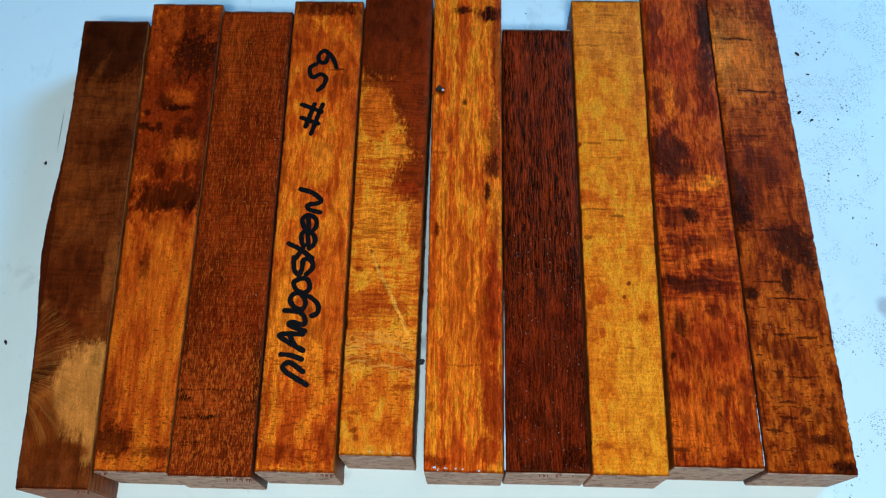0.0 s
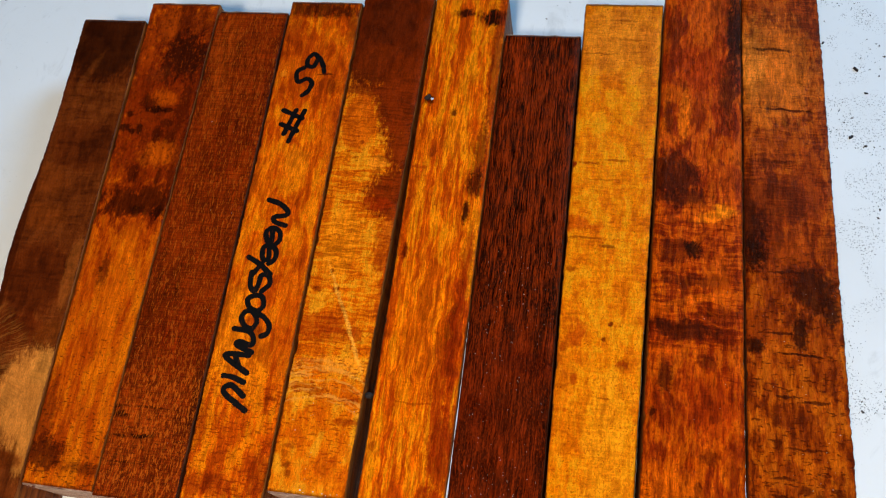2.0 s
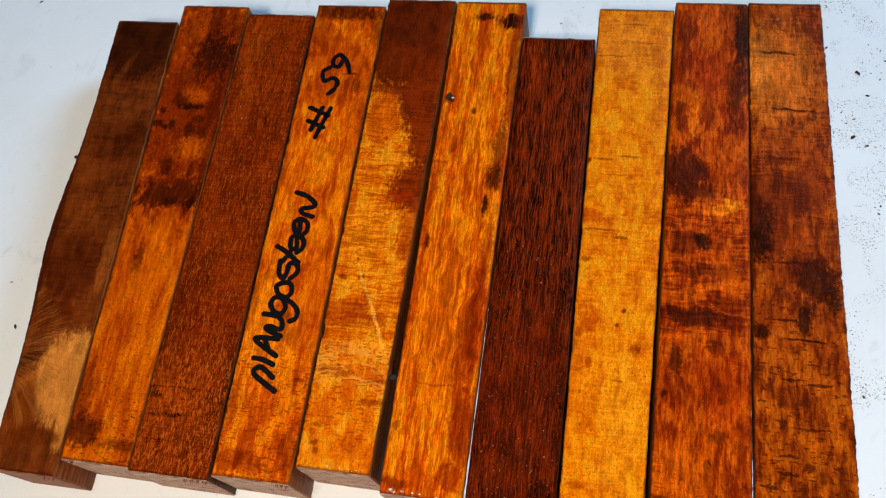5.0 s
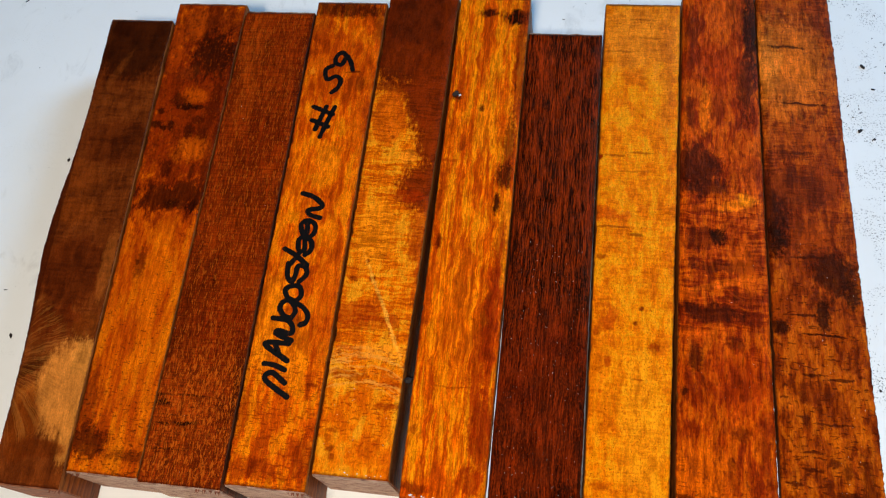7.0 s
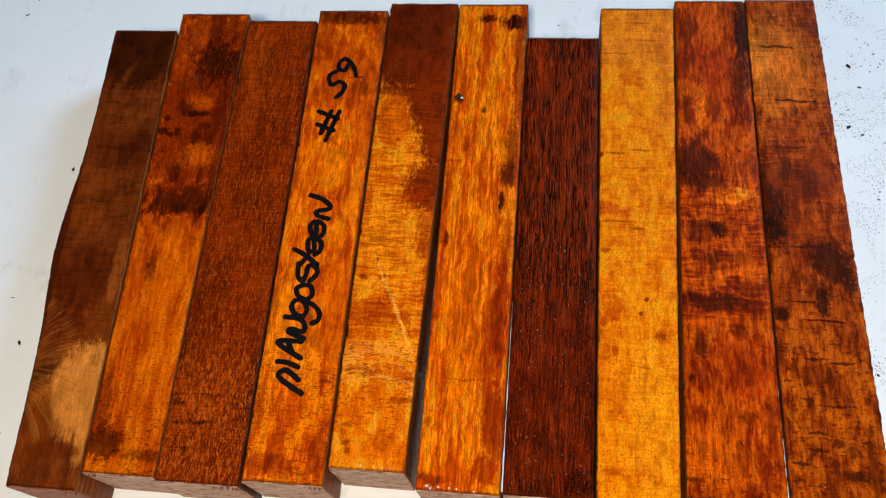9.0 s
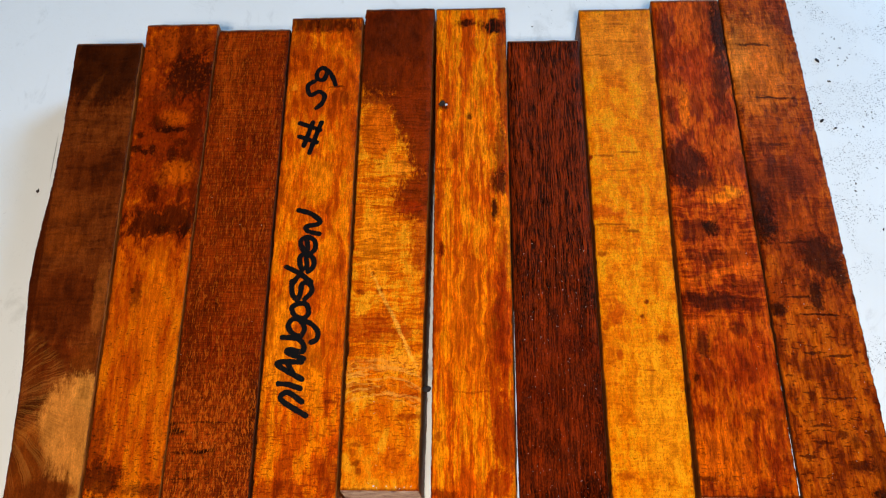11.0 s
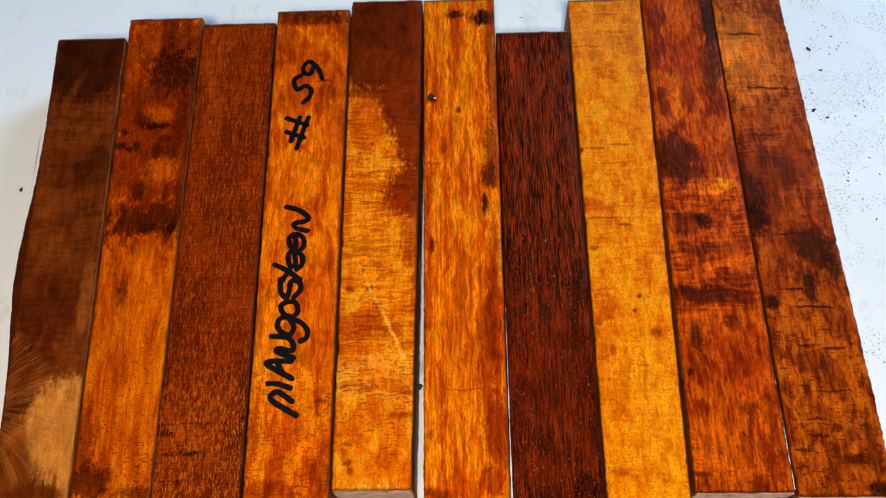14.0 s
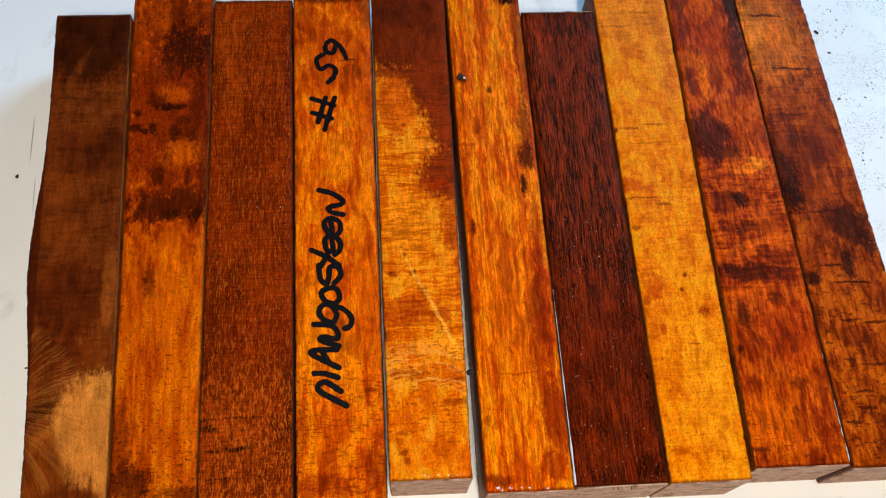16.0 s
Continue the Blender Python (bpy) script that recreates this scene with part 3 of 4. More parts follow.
         dashes=[(lin(130, 48, 6), 0.6, 1.6, 0.4, 0.78, 1.3, 0.57), (lin(150, 56, 6), 0.5, 1.2, 0.4, 0.3, 0.8, 0.65)], ticks=[(lin(180, 80, 8), 0.5, 0.5, 2.4, -0.2, 1.2, 0.59)]),
    wood(4, "banded_golden_wood", lin(222, 120, 8), lin(244, 154, 12), lin(255, 200, 50), 53.0, [
        stain(4, lin(106, 44, 12), 1, 0.544, 0.093, 0.964, 0.1499, 0),
        stain(4, lin(82, 36, 18), 0.6, 0.410, 0.064, 0.403, 0.0578, 0),
        stain(4, lin(122, 50, 10), 1, 0.901, 0.239, 0.504, 0.1041, 0),
        stain(4, lin(128, 54, 9), 1, 1.119, 0.353, 0.419, 0.0607, 0),
        stain(4, lin(134, 56, 8), 1, 1.084, 0.447, 0.521, 0.0580, 0),
        stain(4, lin(176, 78, 7), 0.7, 1.067, 0.549, 0.302, 0.0713, 0),
        stain(4, lin(116, 48, 10), 0.65, 0.252, 0.227, 0.317, 0.0121, 0),
        stain(4, lin(206, 106, 10), 0.75, 0.268, 0.302, 0.235, 0.0649, 0),
        stain(4, lin(244, 170, 50), 0.6, 0.613, 0.386, 0.116, 0.0162, 0),
        stain(4, lin(150, 52, 4), 0.65, 0.705, 0.472, 0.230, 0.0143, 0),
        stain(4, lin(246, 170, 32), 0.6, 0.326, 0.553, 0.258, 0.0690, 0),
        stain(4, lin(116, 30, 2), 0.75, 0.138, 0.645, 0.060, 0.0066, 0),
        stain(4, lin(116, 30, 2), 0.75, 0.301, 0.610, 0.030, 0.0045, 0),
        stain(4, lin(116, 30, 2), 0.75, 0.399, 0.643, 0.045, 0.0055, 0),
        stain(4, lin(166, 62, 4), 0.6, 0.229, 0.710, 0.342, 0.0213, 0),
        stain(4, lin(170, 66, 5), 0.5, 0.442, 0.729, 0.370, 0.0147, 10),
        stain(4, lin(168, 64, 6), 0.65, 0.751, 0.724, 0.103, 0.0148, 0),
        stain(4, lin(188, 82, 6), 0.6, 1.042, 0.645, 0.104, 0.0658, 0),
        stain(4, lin(255, 210, 100), 0.8, 0.630, 0.708, 0.026, 0.1010, 27),
        stain(4, lin(252, 180, 58), 0.4, 0.674, 0.781, 0.396, 0.0164, 0),
        stain(4, lin(150, 46, 2), 0.65, 0.246, 0.826, 0.292, 0.0090, 0),
        stain(4, lin(150, 46, 2), 0.65, 0.838, 0.876, 0.181, 0.0058, 0),
        stain(4, lin(150, 46, 2), 0.6, 0.933, 0.839, 0.102, 0.0050, 0),
        stain(4, lin(134, 46, 4), 0.65, 0.173, 0.926, 0.086, 0.0047, 0),
        stain(4, lin(134, 46, 4), 0.55, 0.133, 0.938, 0.036, 0.0057, 0),
        stain(4, lin(112, 42, 4), 0.7, 0.181, 0.955, 0.064, 0.0056, 0),
        stain(4, lin(112, 42, 4), 0.6, 0.228, 0.968, 0.043, 0.0083, 0),
        stain(4, lin(110, 40, 6), 0.7, 0.646, 0.399, 0.031, 0.0050, 0),
        stain(4, lin(110, 40, 6), 0.7, 0.356, 0.345, 0.023, 0.0038, 0),
    ], (1.6, 6.0, 0.4), (6.0, 8.0, 0.7), 0.12, (0.75, 0.7, 0.2, 0.78),
         dashes=[(lin(150, 52, 4), 0.6, 2.0, 0.5, 0.72, 0.95, 0.59), (lin(150, 62, 6), 0.5, 1.4, 0.4, 0.25, 0.6, 0.62)], ticks=[(lin(160, 56, 4), 0.55, 0.8, 0.8, 0.3, 1.2, 0.63)], dots=0.6,
         bursts=[(-1.3, -67.5, 28.0, 37.0, lin(255, 214, 124), 0.5, 0.7)], tear=1.0, wisps=0.35, loose=0.45, crisp=(0.3, 0.72)),
    wood(5, "streaked_amber_wood", lin(208, 96, 5), lin(238, 136, 7), lin(255, 182, 24), 61.0, [
        stain(5, lin(66, 24, 8), 0.95, 0.432, 0.037, 0.113, 0.0099, 0),
        stain(5, lin(30, 11, 5), 0.95, 0.833, 0.047, 0.200, 0.0170, 0),
        stain(5, lin(120, 46, 6), 0.7, 0.934, 0.151, 0.071, 0.1349, 0),
        stain(5, lin(30, 11, 5), 0.85, 0.121, 0.237, 0.062, 0.0104, 0),
        stain(5, lin(74, 22, 4), 0.9, 0.475, 0.263, 0.038, 0.0077, 0),
        stain(5, lin(150, 70, 30), 0.6, 0.255, 0.348, 0.061, 0.0098, 0),
        stain(5, lin(96, 38, 6), 0.75, 0.883, 0.344, 0.075, 0.0542, 0),
        stain(5, lin(78, 29, 6), 0.9, 0.857, 0.404, 0.104, 0.0299, 0),
        stain(5, lin(54, 18, 6), 0.95, 0.788, 0.465, 0.037, 0.0220, 0),
        stain(5, lin(212, 106, 8), 0.5, 0.142, 0.322, 0.190, 0.0312, 0),
        stain(5, lin(250, 164, 22), 0.5, 0.563, 0.305, 0.107, 0.0502, 0),
        stain(5, lin(188, 88, 8), 0.5, 0.079, 0.426, 0.060, 0.0474, 0),
        stain(5, lin(106, 30, 4), 0.85, 0.099, 0.546, 0.044, 0.0145, 0),
        stain(5, lin(136, 48, 4), 0.65, 0.903, 0.554, 0.065, 0.0665, 0),
        stain(5, lin(150, 48, 4), 0.8, 0.849, 0.683, 0.098, 0.1142, 0),
        stain(5, lin(150, 50, 4), 0.75, 0.769, 0.813, 0.068, 0.1065, 0),
        stain(5, lin(170, 66, 4), 0.6, 0.654, 0.764, 0.034, 0.0696, 0),
        stain(5, lin(136, 44, 4), 0.8, 0.876, 0.889, 0.134, 0.0743, 0),
        stain(5, lin(170, 56, 4), 0.6, 0.118, 0.380, 0.120, 0.0036, 0),
        stain(5, lin(144, 56, 4), 0.6, 0.470, 0.812, 0.191, 0.0018, 0),
        stain(5, lin(134, 46, 4), 0.65, 0.072, 0.888, 0.040, 0.0084, 0),
        stain(5, lin(112, 40, 4), 0.75, 0.149, 0.980, 0.171, 0.0115, 0),
        stain(5, lin(146, 54, 4), 0.7, 0.794, 0.966, 0.171, 0.0213, 0),
        stain(5, lin(246, 150, 10), 0.35, 0.414, 0.682, 0.324, 0.1353, 0),
    ], (0.8, 16.0, 0.65), (3.4, 22.0, 0.85), 0.24,
         dashes=[(lin(160, 60, 4), 0.45, 1.4, 0.35, -0.2, 1.2, 0.66)], ticks=[(lin(170, 64, 4), 0.6, 0.4, 5.0, -0.2, 1.2, 0.58)]),
    wood(6, "dark_walnut_brown_wood", lin(36, 13, 7), lin(70, 27, 13), lin(122, 50, 19), 71.0, [
        stain(6, lin(146, 60, 18), 0.5, 0.228, 0.087, 0.085, 0.0940, 0),
        stain(6, lin(40, 15, 8), 0.5, 0.915, 0.105, 0.092, 0.0872, 0),
        stain(6, lin(150, 64, 24), 0.45, 0.337, 0.634, 0.061, 0.0459, 0),
        stain(6, lin(104, 41, 18), 0.5, 0.505, 0.831, 0.580, 0.1774, 0),
        stain(6, lin(32, 13, 8), 0.65, 0.839, 0.974, 0.136, 0.0232, 0),
        stain(6, lin(112, 45, 16), 0.5, 0.402, 0.947, 0.250, 0.0295, 0),
        stain(6, lin(42, 15, 8), 0.65, 0.148, 0.575, 0.096, 0.0354, 0),
        stain(6, lin(54, 19, 9), 0.5, 0.750, 0.702, 0.292, 0.0222, 0),
        stain(6, lin(58, 21, 10), 0.45, 0.256, 0.799, 0.195, 0.0254, 0),
    ], (0.3, 9.0, 1.1), (5.0, 14.0, 0.6), 0.34,
         ticks=[(lin(176, 76, 26), 0.6, 0.16, 5.0, -0.2, 0.6, 0.55), (lin(26, 9, 6), 0.5, 0.22, 5.0, -0.2, 0.6, 0.55), (lin(136, 56, 22), 0.5, 0.26, 0.8, 0.5, 1.3, 0.57), (lin(30, 11, 6), 0.5, 0.3, 0.8, 0.5, 1.3, 0.58)], dots=0.3, rough=0.32, speck=0.8, wisps=0.3),
    wood(7, "pale_yellow_wood", lin(232, 140, 8), lin(250, 174, 12), lin(255, 206, 40), 83.0, [
        stain(7, lin(228, 158, 62), 0.6, 0.475, 0.080, 0.619, 0.0894, 0),
        stain(7, lin(204, 126, 42), 0.5, 0.838, 0.151, 0.092, 0.1487, 0),
        stain(7, lin(140, 66, 12), 0.5, 0.226, 0.114, 0.201, 0.0019, 0),
        stain(7, lin(140, 70, 14), 0.6, 0.511, 0.038, 0.171, 0.0023, 0),
        stain(7, lin(140, 70, 14), 0.5, 0.614, 0.081, 0.155, 0.0022, 0),
        stain(7, lin(130, 30, 2), 0.95, 0.020, 0.352, 0.037, 0.0049, 0),
        stain(7, lin(150, 70, 8), 0.65, 0.528, 0.341, 0.165, 0.0020, 0),
        stain(7, lin(150, 70, 8), 0.65, 0.224, 0.348, 0.135, 0.0020, 0),
        stain(7, lin(160, 76, 8), 0.45, 0.394, 0.380, 0.268, 0.0019, 0),
        stain(7, lin(198, 80, 4), 0.7, 0.124, 0.470, 0.221, 0.0151, 0),
        stain(7, lin(198, 82, 4), 0.6, 0.360, 0.469, 0.088, 0.0116, 0),
        stain(7, lin(134, 56, 6), 0.6, 0.184, 0.495, 0.294, 0.0018, 0),
        stain(7, lin(110, 44, 6), 0.75, 0.507, 0.508, 0.088, 0.0034, 0),
        stain(7, lin(146, 58, 4), 0.65, 0.079, 0.554, 0.058, 0.0056, 0),
        stain(7, lin(198, 82, 4), 0.7, 0.197, 0.668, 0.129, 0.0231, 0),
        stain(7, lin(100, 20, 2), 0.9, 0.604, 0.647, 0.029, 0.0042, 0),
        stain(7, lin(110, 24, 2), 0.85, 0.530, 0.673, 0.029, 0.0042, 0),
        stain(7, lin(124, 30, 2), 0.9, 0.062, 0.692, 0.036, 0.0093, 0),
        stain(7, lin(166, 62, 4), 0.85, 0.774, 0.714, 0.078, 0.0092, 0),
        stain(7, lin(186, 68, 4), 0.75, 0.208, 0.747, 0.050, 0.0081, 0),
        stain(7, lin(176, 66, 4), 0.75, 0.143, 0.797, 0.028, 0.0039, 0),
        stain(7, lin(220, 124, 8), 0.5, 0.066, 0.735, 0.142, 0.0650, 0),
        stain(7, lin(222, 128, 8), 0.4, 0.211, 0.825, 0.182, 0.0523, 0),
        stain(7, lin(252, 196, 44), 0.4, 0.672, 0.864, 0.277, 0.1421, 0),
        stain(7, lin(176, 78, 4), 0.55, 0.181, 0.950, 0.110, 0.0081, 0),
        stain(7, lin(166, 76, 6), 0.65, 0.595, 0.771, 0.098, 0.0018, 0),
    ], (1.2, 4.0, 0.4), (4.0, 6.0, 0.55), 0.09, (0.32, 0.5, -0.2, 1.2),
         dashes=[(lin(176, 90, 10), 0.55, 1.8, 0.3, -0.2, 0.6, 0.65)], ticks=[(lin(196, 96, 6), 0.6, 0.5, 0.6, 0.5, 1.3, 0.6)], dots=0.85, wisps=0.16),
    wood(8, "mottled_red_brown_wood", lin(138, 50, 6), lin(178, 80, 8), lin(216, 118, 14), 97.0, [
        stain(8, lin(46, 17, 8), 0.92, 0.922, 0.079, 0.129, 0.1049, 0),
        stain(8, lin(66, 25, 8), 0.8, 0.836, 0.202, 0.116, 0.0794, 0),
        stain(8, lin(196, 104, 26), 0.5, 0.572, 0.042, 0.246, 0.0569, 0),
        stain(8, lin(96, 36, 8), 0.7, 0.137, 0.076, 0.106, 0.0562, 0),
        stain(8, lin(184, 72, 8), 0.5, 0.469, 0.167, 0.267, 0.0538, 0),
        stain(8, lin(232, 138, 20), 0.85, 0.304, 0.258, 0.061, 0.0542, 0),
        stain(8, lin(84, 30, 6), 0.75, 0.125, 0.264, 0.053, 0.0335, 0),
        stain(8, lin(104, 38, 6), 0.65, 0.484, 0.253, 0.084, 0.0465, 0),
        stain(8, lin(218, 112, 12), 0.6, 0.086, 0.321, 0.119, 0.0113, 0),
        stain(8, lin(80, 30, 10), 0.9, 0.189, 0.384, 0.348, 0.0462, 0),
        stain(8, lin(62, 23, 8), 0.75, 0.303, 0.424, 0.300, 0.0203, 0),
        stain(8, lin(66, 23, 8), 0.55, -0.048, 0.413, 0.072, 0.0528, 0),
        stain(8, lin(238, 150, 22), 0.85, 0.686, 0.458, 0.253, 0.0094, 12),
        stain(8, lin(250, 176, 30), 0.9, 0.795, 0.447, 0.113, 0.0141, 0),
        stain(8, lin(206, 100, 10), 0.6, 0.858, 0.404, 0.093, 0.0480, 0),
        stain(8, lin(212, 104, 12), 0.65, 0.199, 0.467, 0.281, 0.0058, 6),
        stain(8, lin(88, 31, 8), 0.75, 0.260, 0.525, 0.247, 0.0249, 0),
        stain(8, lin(40, 15, 6), 0.9, 0.464, 0.520, 0.096, 0.0159, 0),
        stain(8, lin(92, 34, 8), 0.75, 0.456, 0.578, 0.363, 0.0132, 0),
        stain(8, lin(200, 100, 14), 0.5, 0.767, 0.549, 0.109, 0.0335, 0),
        stain(8, lin(230, 124, 14), 0.75, 0.427, 0.613, 0.358, 0.0065, 14),
        stain(8, lin(222, 112, 10), 0.65, 0.114, 0.632, 0.092, 0.0118, 0),
        stain(8, lin(80, 28, 8), 0.9, 0.386, 0.662, 0.430, 0.0158, -4),
        stain(8, lin(106, 38, 6), 0.7, 0.752, 0.634, 0.197, 0.0139, 0),
        stain(8, lin(216, 108, 10), 0.5, 0.175, 0.700, 0.193, 0.0093, 0),
        stain(8, lin(86, 30, 6), 0.75, 0.636, 0.715, 0.083, 0.0144, 0),
        stain(8, lin(72, 26, 6), 0.9, 0.204, 0.745, 0.076, 0.0223, 0),
        stain(8, lin(54, 18, 6), 0.9, 0.076, 0.800, 0.037, 0.0079, 0),
        stain(8, lin(158, 60, 6), 0.5, 0.658, 0.786, 0.260, 0.0534, 0),
        stain(8, lin(96, 34, 6), 0.75, 0.644, 0.865, 0.096, 0.0104, 0),
        stain(8, lin(84, 26, 4), 0.85, 0.560, 0.910, 0.030, 0.0083, 0),
        stain(8, lin(124, 46, 6), 0.65, 0.892, 0.892, 0.047, 0.0559, 0),
        stain(8, lin(218, 120, 10), 0.5, 0.287, 0.933, 0.316, 0.0457, 0),
        stain(8, lin(84, 32, 6), 0.75, 0.083, 0.970, 0.104, 0.0036, 0),
    ], (1.1, 7.0, 0.7), (5.0, 9.0, 0.7), 0.22, (0.7, 0.8, 0.42, 0.72),
         dashes=[(UMBER, 0.6, 1.6, 0.4, 0.93, 1.3, 0.6)], ticks=[(lin(104, 38, 6), 0.6, 0.6, 2.2, -0.2, 1.2, 0.58)], bursts=[(11.4, -7.7, 13.0, 26.0, lin(222, 118, 18), 0.3, 0.9)], tear=2.4),
    wood(9, "checked_dark_tan_wood", lin(112, 46, 8), lin(162, 80, 11), lin(202, 120, 24), 103.0, [
        stain(9, lin(126, 60, 21), 0.65, 0.498, 0.056, 0.543, 0.0350, 0),
        stain(9, lin(206, 130, 46), 0.85, 0.296, 0.158, 0.595, 0.1135, 0),
        stain(9, lin(220, 154, 70), 0.75, 0.112, 0.144, 0.192, 0.0726, 0),
        stain(9, lin(54, 22, 8), 0.85, 0.369, 0.116, 0.242, 0.0035, -4),
        stain(9, lin(72, 25, 6), 0.95, 0.548, 0.242, 0.322, 0.0026, -3),
        stain(9, lin(84, 34, 8), 0.7, -0.077, 0.287, 0.152, 0.0023, 0),
        stain(9, lin(158, 78, 16), 0.5, 0.422, 0.314, 0.329, 0.0297, 0),
        stain(9, lin(78, 31, 8), 0.65, 0.457, 0.346, 0.162, 0.0032, 0),
        stain(9, lin(94, 40, 10), 0.65, 0.267, 0.382, 0.306, 0.0031, 0),
        stain(9, lin(104, 42, 9), 0.75, 0.313, 0.417, 0.503, 0.0543, 0),
        stain(9, lin(120, 52, 10), 0.55, 0.440, 0.532, 0.343, 0.0668, 0),
        stain(9, lin(66, 26, 8), 0.8, 0.019, 0.474, 0.211, 0.0688, 0),
        stain(9, lin(116, 50, 11), 0.6, 0.776, 0.394, 0.130, 0.0762, 0),
        stain(9, lin(162, 78, 14), 0.5, 0.515, 0.501, 0.208, 0.0203, 0),
        stain(9, lin(42, 15, 6), 0.9, 0.074, 0.520, 0.180, 0.0336, 0),
        stain(9, lin(52, 17, 6), 0.85, 0.452, 0.550, 0.205, 0.0029, 0),
        stain(9, lin(56, 21, 8), 0.85, 0.723, 0.577, 0.283, 0.0413, 0),
        stain(9, lin(46, 17, 6), 0.9, 0.557, 0.651, 0.072, 0.0314, 0),
        stain(9, lin(36, 13, 6), 0.9, 0.892, 0.610, 0.080, 0.0235, 0),
        stain(9, lin(126, 56, 10), 0.6, 0.109, 0.640, 0.211, 0.0295, 0),
        stain(9, lin(50, 18, 6), 0.9, 0.087, 0.671, 0.104, 0.0155, 0),
        stain(9, lin(54, 17, 4), 0.95, 0.576, 0.686, 0.271, 0.0021, 0),
        stain(9, lin(54, 17, 4), 0.85, 0.390, 0.653, 0.170, 0.0021, 0),
        stain(9, lin(54, 17, 4), 0.85, 0.359, 0.755, 0.088, 0.0026, 0),
        stain(9, lin(54, 17, 4), 0.85, 0.668, 0.760, 0.138, 0.0026, 0),
        stain(9, lin(84, 30, 6), 0.85, 0.281, 0.792, 0.037, 0.0136, 0),
        stain(9, lin(74, 26, 6), 0.85, 0.282, 0.827, 0.043, 0.0133, 0),
        stain(9, lin(66, 21, 4), 0.8, 0.581, 0.832, 0.195, 0.0023, 0),
        stain(9, lin(72, 24, 4), 0.85, 0.326, 0.879, 0.102, 0.0024, 0),
        stain(9, lin(72, 24, 4), 0.85, 0.328, 0.905, 0.113, 0.0024, 0),
        stain(9, lin(72, 24, 4), 0.85, 0.147, 0.928, 0.088, 0.0036, 0),
        stain(9, lin(74, 26, 6), 0.85, 0.547, 0.893, 0.048, 0.0092, 0),
        stain(9, lin(74, 26, 6), 0.75, 0.657, 0.908, 0.047, 0.0127, 0),
        stain(9, lin(64, 22, 6), 0.85, 0.665, 0.944, 0.116, 0.0080, 0),
        stain(9, lin(30, 11, 5), 0.95, 0.848, 0.988, 0.125, 0.0139, 0),
        stain(9, lin(74, 28, 6), 0.7, 0.855, 0.933, 0.070, 0.0537, 0),
        stain(9, lin(104, 42, 6), 0.65, 0.414, 0.970, 0.092, 0.0079, 0),
    ], (1.2, 6.0, 0.6), (6.0, 9.0, 0.7), 0.18, (0.4, 0.6, -0.2, 0.5),
         dashes=[(lin(76, 26, 5), 0.75, 1.5, 0.55, 0.5, 1.3, 0.6), (lin(74, 28, 8), 0.7, 2.2, 0.35, -0.2, 0.6, 0.65)], ticks=[(lin(110, 46, 8), 0.5, 0.5, 1.8, -0.2, 1.2, 0.6)], tear=2.4),
]
END = end_grain("sawn_end_grain", lin(122, 82, 60), lin(166, 124, 98), lin(194, 160, 132))
BROWN_END = end_grain("brown_end_grain", lin(96, 48, 22), lin(136, 76, 40), lin(164, 104, 62))
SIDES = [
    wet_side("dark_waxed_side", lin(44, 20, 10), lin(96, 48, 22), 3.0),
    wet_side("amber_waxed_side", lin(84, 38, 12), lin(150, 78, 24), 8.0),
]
LABELS = [
    "chestnut brown wooden blank with a pale fan of sapwood, bowed side",
    "orange wooden blank with dark burl spots across its far half",
    "even red-brown wooden blank with fine crosshatched saw marks",
    "amber wooden blank with black marker writing along its top",
    "golden wooden blank with a scalloped dark brown far end",
    "streaky amber wooden blank with a small knot and dark edge streaks",
    "short dark walnut-brown wooden blank with a glossy waxed top",
    "pale yellow wooden blank with faint orange spots",
    "mottled red-brown wooden blank with dark clouds and a yellow spot",
    "dark tan wooden blank with many short black checks, rough edge",
]
BLANKS = []
for i, plan in enumerate(PLAN):
    bm, caps, at = blank_mesh(i, *plan, fuzz=0.36 if i == 9 else 0.22, bow=2.3 if i == 0 else 0.0, worn=0.6 if i == 0 else 0.36, nicks=0.6 if i == 0 else 2.0)
    ob = tagged(new("wooden_blank"), LABELS[i], "wood blank", "row of wooden blanks on the table")
    ob.location = at
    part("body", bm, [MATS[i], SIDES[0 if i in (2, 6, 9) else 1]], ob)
    for cap in caps:
        part("end_face", cap, BROWN_END if i == 0 else END, ob, "dull sawn end grain")
    BLANKS.append(ob)

# ---- marker writing on the fourth blank ----
def ink():
    k = Nodes("black_marker_ink")
    thin = k.noise(k.p, (0.5, 2.2, 1.0), 4.0, 0.65, 0.0, 4.0)
    k.shader.inputs["Specular IOR Level"].default_value = 0.15
    return k.finish(k.mix(k.step(thin, 0.56, 0.7, 0.0, 0.8), lin(10, 8, 8), lin(62, 28, 10)), 0.5)


INK = ink()


